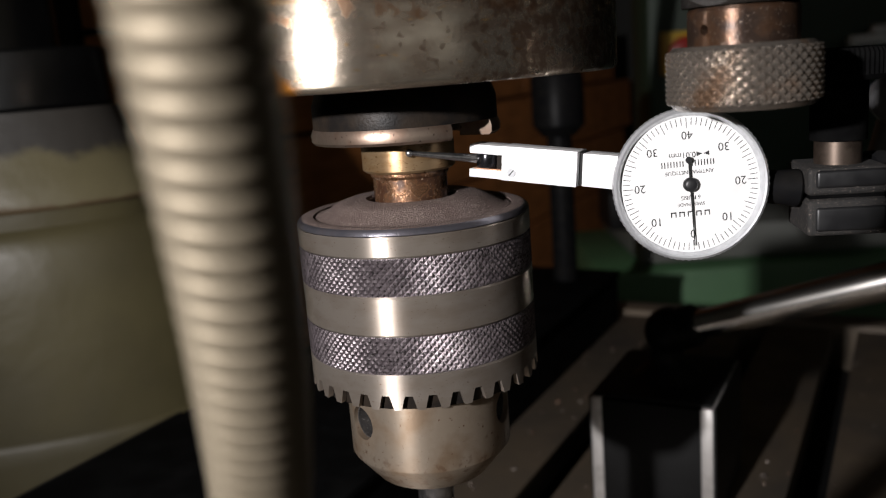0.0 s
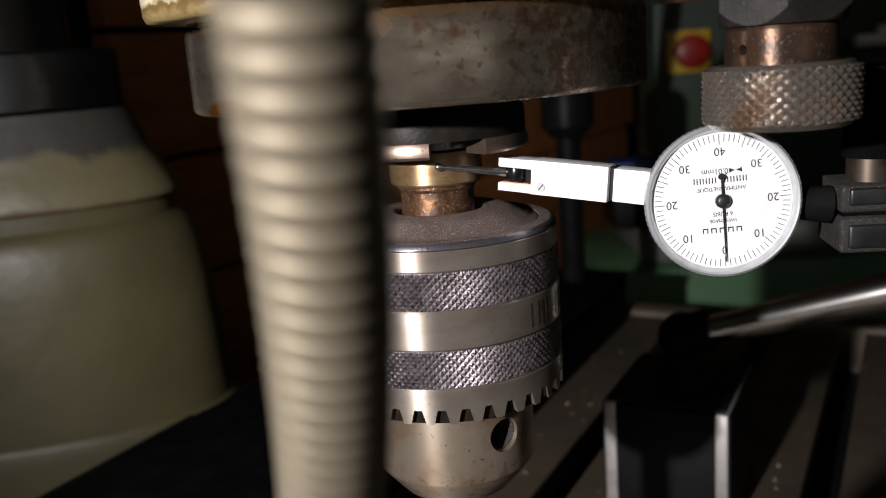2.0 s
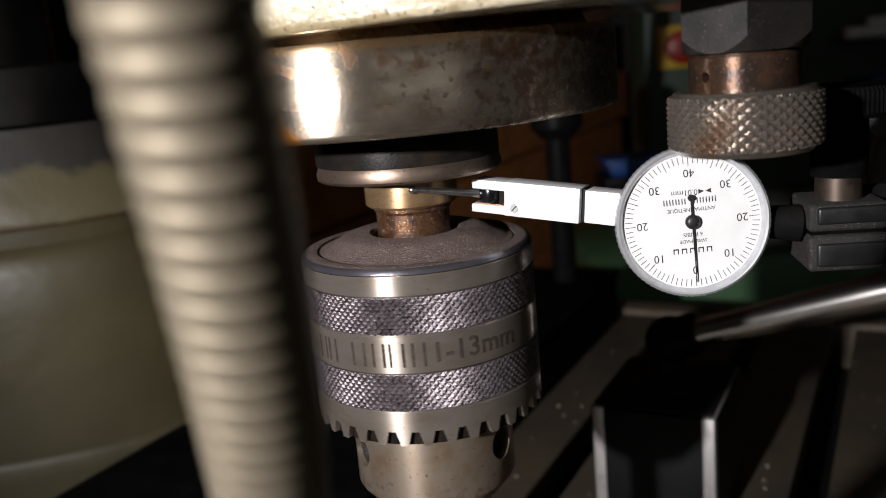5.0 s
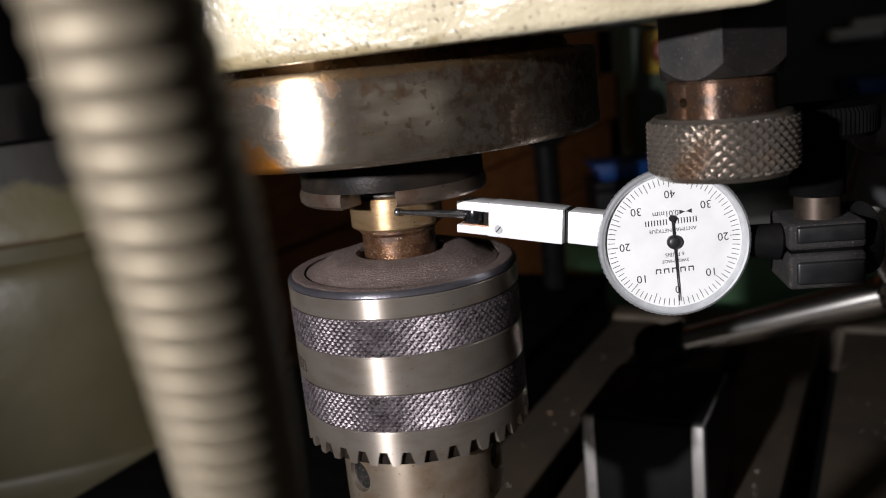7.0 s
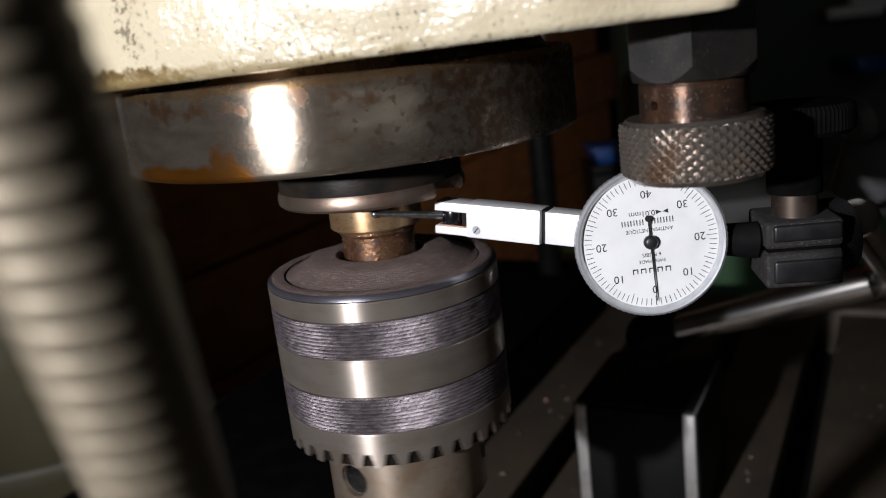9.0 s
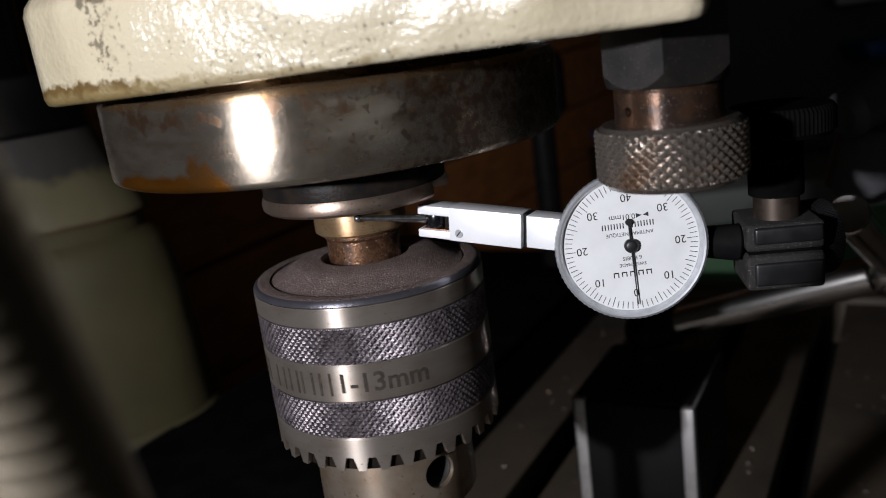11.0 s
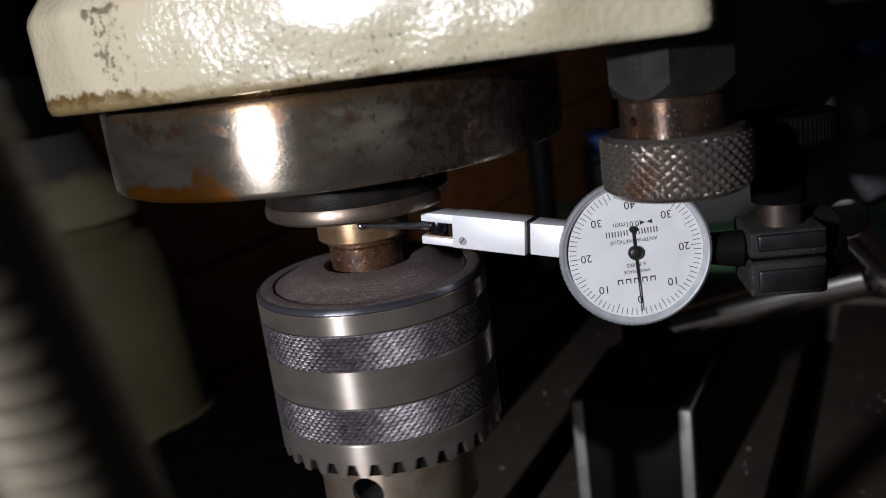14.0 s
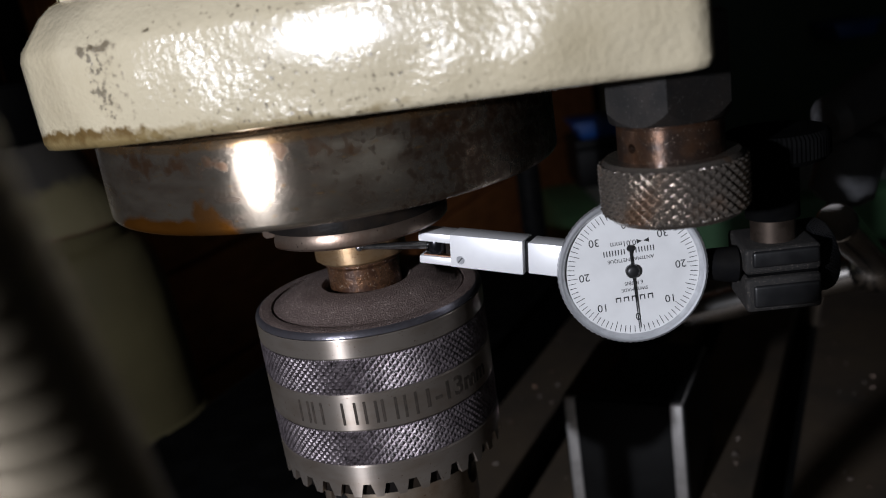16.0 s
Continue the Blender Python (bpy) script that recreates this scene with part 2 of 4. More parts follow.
def stain(m, color, conds, scale=200.0, amp=1.0, rough=None, strength=1.0, gain=1.0):
    """Blend a stain into a material. conds: (axis, none, full) in the thing's own space; axis x, y, z or turn (degrees right of -y).
    Noise frays its edge."""
    nt = m.node_tree
    b = nt.nodes["Principled BSDF"]
    tc = nt.nodes.new("ShaderNodeTexCoord")
    sep = nt.nodes.new("ShaderNodeSeparateXYZ")
    nt.links.new(tc.outputs["Object"], sep.inputs[0])
    ns = nt.nodes.new("ShaderNodeTexNoise")
    ns.inputs["Scale"].default_value, ns.inputs["Detail"].default_value = scale, 8
    nt.links.new(tc.outputs["Object"], ns.inputs["Vector"])

    def calc(op, a, c):
        n = nt.nodes.new("ShaderNodeMath")
        n.operation = op
        for sock, v in zip(n.inputs, (a, c)):
            if isinstance(v, (int, float)):
                sock.default_value = v
            else:
                nt.links.new(v, sock)
        return n.outputs[0]

    total = None
    for axis, a, c in conds:
        if axis == "turn":
            src = calc("MULTIPLY", calc("ARCTAN2", sep.outputs[0], calc("MULTIPLY", sep.outputs[1], -1.0)), 57.29578)
        else:
            src = sep.outputs["xyz".index(axis)]
        r = nt.nodes.new("ShaderNodeMapRange")
        r.inputs["From Min"].default_value, r.inputs["From Max"].default_value = a, c
        nt.links.new(src, r.inputs["Value"])
        total = r.outputs[0] if total is None else calc("MULTIPLY", total, r.outputs[0])
    frayed = calc("ADD", calc("MULTIPLY", total, gain), calc("MULTIPLY", calc("SUBTRACT", ns.outputs["Fac"], 0.5), amp))
    r = nt.nodes.new("ShaderNodeMapRange")
    r.inputs["From Min"].default_value, r.inputs["From Max"].default_value = 0.35, 0.62
    r.inputs["To Max"].default_value = strength
    nt.links.new(frayed, r.inputs["Value"])
    fac = calc("MULTIPLY", r.outputs[0], calc("GREATER_THAN", total, 0.001))
    for name, value in (("Base Color", color), ("Roughness", rough)):
        if value is None:
            continue
        sock = b.inputs[name]
        x = nt.nodes.new("ShaderNodeMix")
        x.data_type = "RGBA"
        nt.links.new(fac, x.inputs[0])
        if sock.links:
            nt.links.new(sock.links[0].from_socket, x.inputs[6])
        else:
            v = sock.default_value
            x.inputs[6].default_value = tuple(v) if name == "Base Color" else (v, v, v, 1)
        x.inputs[7].default_value = (*value, 1) if name == "Base Color" else (value, value, value, 1)
        nt.links.new(x.outputs[2], sock)


def waves(m, scale, dist):
    """Add a slow unevenness under a material's fine relief."""
    nt = m.node_tree
    fine = next(n for n in nt.nodes if n.bl_idname == "ShaderNodeBump")
    tc = nt.nodes.new("ShaderNodeTexCoord")
    ns = nt.nodes.new("ShaderNodeTexNoise")
    ns.inputs["Scale"].default_value, ns.inputs["Detail"].default_value = scale, 1.0
    nt.links.new(tc.outputs["Object"], ns.inputs["Vector"])
    bp = nt.nodes.new("ShaderNodeBump")
    bp.inputs["Distance"].default_value = dist
    nt.links.new(ns.outputs["Fac"], bp.inputs["Height"])
    nt.links.new(bp.outputs[0], fine.inputs["Normal"])


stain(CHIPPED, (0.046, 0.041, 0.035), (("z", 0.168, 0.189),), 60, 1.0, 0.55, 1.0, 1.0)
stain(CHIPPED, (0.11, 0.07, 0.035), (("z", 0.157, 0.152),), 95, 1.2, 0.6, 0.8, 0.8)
stain(DISC_STEEL, (0.36, 0.14, 0.02), (("z", 0.2072, 0.2030), ("turn", -60, -50), ("turn", -12, -22)), 240, 0.55, 0.3)
stain(DISC_STEEL, (0.33, 0.14, 0.03), (("z", 0.2110, 0.2060), ("turn", -30, -26), ("turn", -18, -22)), 300, 0.9, 0.3, 0.9, 0.8)
stain(DISC_STEEL, (0.18, 0.08, 0.03), (("turn", -52, -46), ("z", 0.2125, 0.2150)), 300, 1.8, 0.4, 0.7, 0.4)
# rusty brown that also darkens the right side, turned from the lamp
stain(DISC_STEEL, (0.10, 0.055, 0.032), (("turn", 0, 30),), 520, 2.2, 0.6, 0.7, 0.5)
stain(DISC_STEEL, (0.40, 0.34, 0.28), (("turn", 10, 40),), 2600, 2.6, 0.7, 0.6, 0.12)
stain(DISC_STEEL, (0.40, 0.25, 0.11), (("z", 0.2176, 0.2186),), 160, 1.4, 0.25, 0.6, 0.7)
stain(CREAM, (0.10, 0.058, 0.012), (("z", 0.0052, 0.0016), ("x", -0.026, -0.050)), 620, 1.1, 0.35, 0.95, 1.2)
stain(CREAM, (0.22, 0.165, 0.07), (("z", 0.0046, 0.0006), ("x", 0.040, -0.02)), 300, 1.2, 0.4, 0.7, 0.8)
stain(CREAM, (0.06, 0.045, 0.025), (("x", -0.0490, -0.0468), ("x", -0.0432, -0.0452), ("z", 0.002, 0.007), ("z", 0.0215, 0.017)), 1000, 2.6, 0.5, 0.75, 0.42)
stain(CREAM, (0.10, 0.075, 0.045), (("x", -0.0465, -0.0430), ("x", -0.0375, -0.0410), ("z", 0.003, 0.008), ("z", 0.0185, 0.015)), 760, 2.6, 0.5, 0.55, 0.30)
stain(CREAM, (0.07, 0.05, 0.025), (("x", -0.0520, -0.0490), ("x", -0.0400, -0.0430), ("z", 0.0160, 0.0172), ("z", 0.0192, 0.0180)), 520, 1.9, 0.5, 0.8, 0.6)
stain(CREAM, (0.07, 0.052, 0.026), (("z", 0.034, 0.004), ("x", -0.035, -0.01), ("x", 0.036, 0.010)), 900, 2.8, 0.4, 0.9, 0.12)
stain(BODY_STEEL, (0.13, 0.06, 0.03), (("z", 0.1185, 0.1115),), 520, 2.2, 0.5, 0.5, 0.3)
CREAM.node_tree.nodes["Principled BSDF"].inputs["Coat Roughness"].default_value = 0.15
waves(CREAM, 48, 0.0042)

# ---- mesh helpers ----
def finish(bm, material, name, smooth=False, angle=35):
    bmesh.ops.recalc_face_normals(bm, faces=bm.faces)
    me = bpy.data.meshes.new(name)
    for f in bm.faces:
        f.smooth = smooth
    if smooth:
        for e in bm.edges:
            if len(e.link_faces) == 2 and e.calc_face_angle(0) > radians(angle):
                e.smooth = False
    bm.to_mesh(me)
    bm.free()
    me.materials.append(material)
    return me


def part(name, bm, material, parent=None, label="", smooth=True, at=None, angle=35):
    """One mesh object; under a parent its mesh is in the parent's space."""
    ob = new(name, bm if isinstance(bm, bpy.types.Mesh) else finish(bm, material, name, smooth, angle))
    if parent is not None:
        ob.parent = parent
    if at is not None:
        ob.matrix_basis = at
    return tagged(ob, label)


def thing(name, label, category, at=None, group="", kind=""):
    ob = new(name)
    ob.empty_display_size = 0.01
    if at is not None:
        ob.matrix_basis = at
    return tagged(ob, label, category, group, kind)


def lathe(profile, n=96, close=False, sweep=None):
    """Turn (r, z) pairs about z."""
    bm = bmesh.new()
    rings = []
    for r, z in profile:
        if r < 1e-7:
            rings.append([bm.verts.new((0, 0, z))])
        else:
            rings.append([bm.verts.new((r * math.cos(2 * math.pi * i / n), r * math.sin(2 * math.pi * i / n), z)) for i in range(n)])
    if close:
        rings.append(rings[0])
    for a, b in zip(rings, rings[1:]):
        for i in range(n):
            j = (i + 1) % n
            if len(a) == 1 and len(b) == 1:
                continue
            if len(a) == 1:
                bm.faces.new((a[0], b[i], b[j]))
            elif len(b) == 1:
                bm.faces.new((a[i], a[j], b[0]))
            else:
                bm.faces.new((a[i], a[j], b[j], b[i]))
    return bm


def box(x0, x1, y0, y1, z0, z1, bevel=0.0, seg=2, bm=None):
    own = bmesh.new()
    bmesh.ops.create_cube(own, size=1)
    bmesh.ops.scale(own, vec=(x1 - x0, y1 - y0, z1 - z0), verts=own.verts)
    bmesh.ops.translate(own, vec=((x0 + x1) / 2, (y0 + y1) / 2, (z0 + z1) / 2), verts=own.verts)
    if bevel:
        bmesh.ops.bevel(own, geom=own.edges[:], offset=bevel, segments=seg, profile=0.5, affect="EDGES")
    if bm is None:
        return own
    return join(bm, own)


def join(bm, other):
    me = bpy.data.meshes.new("joined")
    other.to_mesh(me)
    other.free()
    bm.from_mesh(me)
    bpy.data.meshes.remove(me)
    return bm


def prism(points, y0, y1, bevel=0.0, seg=2):
    """A polygon in the x-z plane, pushed from y0 to y1."""
    bm = bmesh.new()
    a = [bm.verts.new((x, y0, z)) for x, z in points]
    b = [bm.verts.new((x, y1, z)) for x, z in points]
    bm.faces.new(a)
    bm.faces.new(b[::-1])
    for i in range(len(points)):
        j = (i + 1) % len(points)
        bm.faces.new((a[j], a[i], b[i], b[j]))
    if bevel:
        bmesh.ops.bevel(bm, geom=bm.edges[:], offset=bevel, segments=seg, profile=0.5, affect="EDGES")
    return bm


def along(p, q):
    """A pose at p whose z axis runs to q."""
    p, q = Vector(p), Vector(q)
    return Matrix.Translation(p) @ (q - p).to_track_quat("Z", "Y").to_matrix().to_4x4()


def moved(bm, m):
    bmesh.ops.transform(bm, matrix=m, verts=bm.verts)
    return bm


def rod(p, q, profile_r, n=32, ends=0.0005):
    """A round bar from p to q, radius or (radius at p, radius at q), with eased ends."""
    r0, r1 = profile_r if isinstance(profile_r, tuple) else (profile_r, profile_r)
    length = (Vector(q) - Vector(p)).length
    return moved(lathe([(0, 0), (r0 - ends, 0), (r0, ends), (r1, length - ends), (r1 - ends, length), (0, length)], n), along(p, q))


def ball(r, rings=16, n=32):
    return lathe([(r * math.sin(math.pi * i / rings), -r * math.cos(math.pi * i / rings)) for i in range(rings + 1)], n)


def knurl(R, z0, z1, count, rows, depth, sub=6):
    """A knurled band: small pyramids in crossing helices."""
    n, m = count * sub, rows * sub
    bm = bmesh.new()
    grid = []
    for k in range(m + 1):
        v = k / sub
        ring = []
        for i in range(n):
            u = i / sub
            a = abs(((u + v) % 1.0) - 0.5) * 2
            b = abs(((u - v) % 1.0) - 0.5) * 2
            h = depth * (0.1 - max(a, b) ** 1.1) if 0 < k < m else -0.75 * depth
            ang = 2 * math.pi * i / n
            ring.append(bm.verts.new(((R + h) * math.cos(ang), (R + h) * math.sin(ang), z0 + (z1 - z0) * k / m)))
        grid.append(ring)
    for a, b in zip(grid, grid[1:]):
        for i in range(n):
            j = (i + 1) % n
            bm.faces.new((a[i], a[j], b[j], b[i]))
    return bm


def cut(bm, cutters, material, name):
    """The mesh less the cutters."""
    me = finish(bm, material, name)
    temp = bpy.data.objects.new("blank", me)
    scene.collection.objects.link(temp)
    olds = [temp]
    for c in cutters:
        co = bpy.data.objects.new("cutter", finish(c, material, "cutter"))
        scene.collection.objects.link(co)
        mod = temp.modifiers.new("cut", "BOOLEAN")
        mod.operation, mod.solver, mod.object = "DIFFERENCE", "EXACT", co
        olds.append(co)
    deps = bpy.context.evaluated_depsgraph_get()
    deps.update()
    out = bpy.data.meshes.new_from_object(temp.evaluated_get(deps))
    for o in olds:
        bpy.data.objects.remove(o)
    again = bmesh.new()
    again.from_mesh(out)
    return finish(again, material, name, True, 30)


def text_mesh(words, size, depth=0.00002, bold=0.0):
    """Built-in letters, centred, in the x-y plane, z out."""
    cu = bpy.data.curves.new("letters", "FONT")
    cu.body, cu.size, cu.align_x, cu.align_y, cu.extrude = words, size, "CENTER", "CENTER", depth
    cu.resolution_u, cu.offset = 3, bold
    ob = bpy.data.objects.new("letters", cu)
    scene.collection.objects.link(ob)
    deps = bpy.context.evaluated_depsgraph_get()
    me = bpy.data.meshes.new_from_object(ob.evaluated_get(deps))
    bpy.data.objects.remove(ob)
    bm = bmesh.new()
    bm.from_mesh(me)
    return bm


def wrap(bm, R, lift, ang0, z0):
    """Bend a flat x-y drawing round the z axis, its middle at the angle ang0 (degrees right of -y)."""
    for v in bm.verts:
        a = radians(ang0 - 90) + v.co.x / R
        r = R + lift + v.co.z
        v.co = Vector((r * math.cos(a), r * math.sin(a), z0 + v.co.y))
    return bm


# ---- structure ----
TABLE_AT = pose(0.1, 0.4, 0, 0, 0, -28.7)


def wall(name, x0, x1, y0, y1, z0, z1, material):
    return tagged(part(name, box(x0, x1, y0, y1, z0, z1), material, smooth=False), kind="structure")


wall("floor", -1.6, 1.6, -1.3, 2.15, -0.95, -0.9, CONCRETE)
wall("ceiling", -1.6, 1.6, -1.3, 2.15, 1.4, 1.45, PLASTER)
wall("wall_west", -1.65, -1.6, -1.3, 2.15, -0.9, 1.4, PLASTER)
# unseen wall coloured dark, so no bright strip reflects in the chuck
wall("wall_east", 1.6, 1.65, -1.3, 2.15, -0.9, 1.4, DARK_WALL)
# the wall behind the camera, round an added, unseen window for the fill
south = wall("wall_south", -1.6, -0.15, -1.35, -1.3, -0.9, 1.4, PLASTER)
for x0, x1, z0, z1 in ((1.05, 1.6, -0.9, 1.4), (-0.15, 1.05, -0.9, 0.15), (-0.15, 1.05, 1.15, 1.4)):
    part("wall_piece", box(x0, x1, -1.35, -1.3, z0, z1), PLASTER, south, "", False)
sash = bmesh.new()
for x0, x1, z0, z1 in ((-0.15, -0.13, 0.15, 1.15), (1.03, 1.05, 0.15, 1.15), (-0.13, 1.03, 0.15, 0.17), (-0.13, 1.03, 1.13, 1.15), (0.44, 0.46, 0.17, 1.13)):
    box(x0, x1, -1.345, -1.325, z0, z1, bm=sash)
tagged(part("added_window", sash, PLASTER, None, "", False), kind="structure")
wall("wall_north", -1.6, 1.6, 2.12, 2.17, -0.9, 1.4, DARK_WALL)


def boards():
    """Boards on the slanting partition beside the machine."""
    random.seed(4)
    z, h = 0.045 - 0.103 * 6, 0.103
    for row in range(17):
        y = 0.06
        while y < 1.05:
            long = random.uniform(0.35, 0.5)
            b = new("board", finish(box(-0.009, 0.009, 0, long - 0.003, 0, h - 0.005, 0.002), WOOD, "board"))
            b.parent = partition
            b.matrix_basis = pose(0.019 + random.uniform(-0.001, 0.001), y, z, 0, 0, 0)
            y += long
        z += h


partition = tagged(part("wall_partition", box(0, 0.009, 0.06, 1.1, -0.6, 1.2), BLACK_PAINT, None, "", False, TABLE_AT @ pose(-0.458, 0, 0)), kind="structure")
boards()


def machine_table():
    t = thing("drill_table", "dirty cast iron machine table with T-slots and rusty swarf", "machine table", TABLE_AT)
    strips = [(-0.212, -0.168), (-0.153, -0.110), (-0.095, -0.052), (-0.036, 0.006), (0.022, 0.065), (0.081, 0.123), (0.139, 0.30)]
    slots = [(a[1], b[0]) for a, b in zip(strips, strips[1:])]
    for a, b in strips:
        part("slot_land", box(a, b, -0.62, 0.235, -0.016, 0.0, 0.0012), TABLE, t)
    # slot floors black, so the shade down in the slots is coloured in
    for a, b in slots:
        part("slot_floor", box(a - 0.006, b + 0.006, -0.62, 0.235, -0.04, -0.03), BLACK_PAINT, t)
    part("table_bed", box(-0.212, 0.30, -0.62, 0.235, -0.07, -0.042, 0.003), TABLE, t)
    part("table_rim", box(-0.212, 0.30, 0.237, 0.262, -0.07, 0.004, 0.004), TABLE, t)
    part("pedestal", lathe([(0, -0.9), (0.2, -0.9), (0.2, -0.86), (0.1, -0.8), (0.1, -0.072), (0, -0.072)], 48), BLACK_PAINT, t)
    random.seed(11)
    sw = bmesh.new()
    for _ in range(420):
        x, y = random.uniform(-0.13, 0.16), random.uniform(-0.14, 0.2)
        if any(a - 0.002 < x < b + 0.002 for a, b in slots):
            continue
        s = random.uniform(0.0003, 0.0012)
        c = ball(s, 4, 5)
        bmesh.ops.scale(c, vec=(1, random.uniform(0.4, 2.2), random.uniform(0.4, 0.8)), verts=c.verts)
        moved(c, pose(x, y, s * 0.4, 0, 0, random.uniform(0, 180)))
        join(sw, c)
    tagged(part("swarf", sw, SWARF, t, "scattered metal chips"), kind="stuff")
    return t


machine_table()


def side_tray():
    """The black sheet beside the table."""
    t = thing("side_tray", "black painted steel tray standing on the machine table", "tray", TABLE_AT)
    part("tray_sheet", box(-0.2170, -0.084, -0.42, 0.22, 0.0360, 0.0400, 0.001), TRAY_BLACK, t)
    for x in (-0.2150, -0.090):
        part("tray_skirt", box(x, x + 0.004, -0.418, 0.218, 0.0005, 0.0359), TRAY_BLACK, t)
    part("tray_edge", box(-0.2186, -0.2171, -0.42, 0.22, 0.0352, 0.0403, 0.0005), HEX, t, "rubbed dark grey edge")
    return t


side_tray()


def machine_column():
    c = thing("machine_column", "grubby cream cast column foot with chipped paint", "machine column", pose(-0.273, 0.440, 0))
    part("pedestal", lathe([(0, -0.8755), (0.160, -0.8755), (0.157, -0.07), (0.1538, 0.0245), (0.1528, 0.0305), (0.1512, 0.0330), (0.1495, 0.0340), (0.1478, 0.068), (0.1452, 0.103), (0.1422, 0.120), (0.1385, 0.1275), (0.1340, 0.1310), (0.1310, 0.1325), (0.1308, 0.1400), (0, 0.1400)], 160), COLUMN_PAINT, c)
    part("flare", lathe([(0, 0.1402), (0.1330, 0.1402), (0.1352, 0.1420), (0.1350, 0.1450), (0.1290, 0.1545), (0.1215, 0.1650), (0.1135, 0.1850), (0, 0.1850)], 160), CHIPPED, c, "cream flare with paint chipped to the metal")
    part("clamp_ring", lathe([(0, 0.1855), (0.1110, 0.1855), (0.1125, 0.187), (0.1118, 0.2120), (0.1100, 0.2135), (0, 0.2135)], 160), TUBE_BLACK, c, "black clamp ring")
    part("column_tube", lathe([(0, 0.2140), (0.088, 0.2140), (0.088, 0.9), (0, 0.9)], 96), TUBE_BLACK, c, "black column tube")
    for piece in c.children:
        piece.data.transform(Matrix.Translation((0, 0, 0.0065)) @ Matrix.Diagonal((0.956, 0.467, 1.035, 1)))
    return c


machine_column()

# ---- drill head ----
HEAD_AT = Matrix.Translation((0, 0.136, 0.2222)) @ pose(0, 0, 0, 0, -1.3, -18.8)


def drill_head():
    h = thing("drill_press", "glossy cream enamelled drill press with oily steel flange", "drill press")
    plan = [(-0.07, 0.17), (-0.07, 0.0150), (-0.0692, 0.0105), (-0.0675, 0.0080), (-0.0645, 0.0064), (-0.0515, 0.0026), (-0.0480, 0.0016),
            (-0.0350, 0.0002), (-0.0320, 0.0), (0.0545, 0.0), (0.0572, 0.0012), (0.058, 0.0040), (0.058, 0.17)]

    def ring(inset, z):
        out = []
        for i, p in enumerate(plan):
            p, u, v = Vector(p), Vector(plan[i - 1]), Vector(plan[(i + 1) % len(plan)])
            n1 = Vector((-(p - u).y, (p - u).x)).normalized()
            n2 = Vector((-(v - p).y, (v - p).x)).normalized()
            q = p + (n1 + n2) * (inset / (1 + n1.dot(n2)))
            out.append(bm.verts.new((q.x, q.y, z)))
        return out

    bm = bmesh.new()
    levels = [(0.0016, 0), (0.0005, 0.0004), (0.0, 0.0016), (0.0, 0.0175), (0.0006, 0.0192), (0.0052, 0.0250), (0.0075, 0.0268), (0.0092, 0.0274),
              (0.0094, 0.0292), (0.0105, 0.0302), (0.0105, 0.10)]
    rings = [ring(*lv) for lv in levels]
    bm.faces.new(rings[0])
    bm.faces.new(rings[-1])
    for a, b in zip(rings, rings[1:]):
        for i in range(len(plan)):
            j = (i + 1) % len(plan)
            bm.faces.new((a[i], a[j], b[j], b[i]))
    part("head_casting", bm, CREAM, h, "glossy cream cast head", True, HEAD_AT, 50)
    return h


PRESS = drill_head()
DISC_C = (-0.009, 0.202)


def quill_flange():
    prof = [(0, 0.2017), (0.048, 0.2017), (0.0520, 0.2018), (0.0525, 0.2021), (0.0529, 0.2026), (0.0530, 0.2032), (0.0530, 0.2188), (0.0524, 0.2197), (0.047, 0.2200),
            (0.045, 0.2235), (0, 0.2235)]
    return part("quill_flange", lathe(prof, 256), DISC_STEEL, PRESS, "oily steel flange with amber stains", True, pose(DISC_C[0], DISC_C[1], 0))


quill_flange()

# ---- spindle: chuck and nut, both turned together ----
AXIS = (-0.00685, 0.1988)
GROW, DROP = 1.07, -0.0144  # drawn at 53 mm, true size 56.7 mm
R = 0.0265


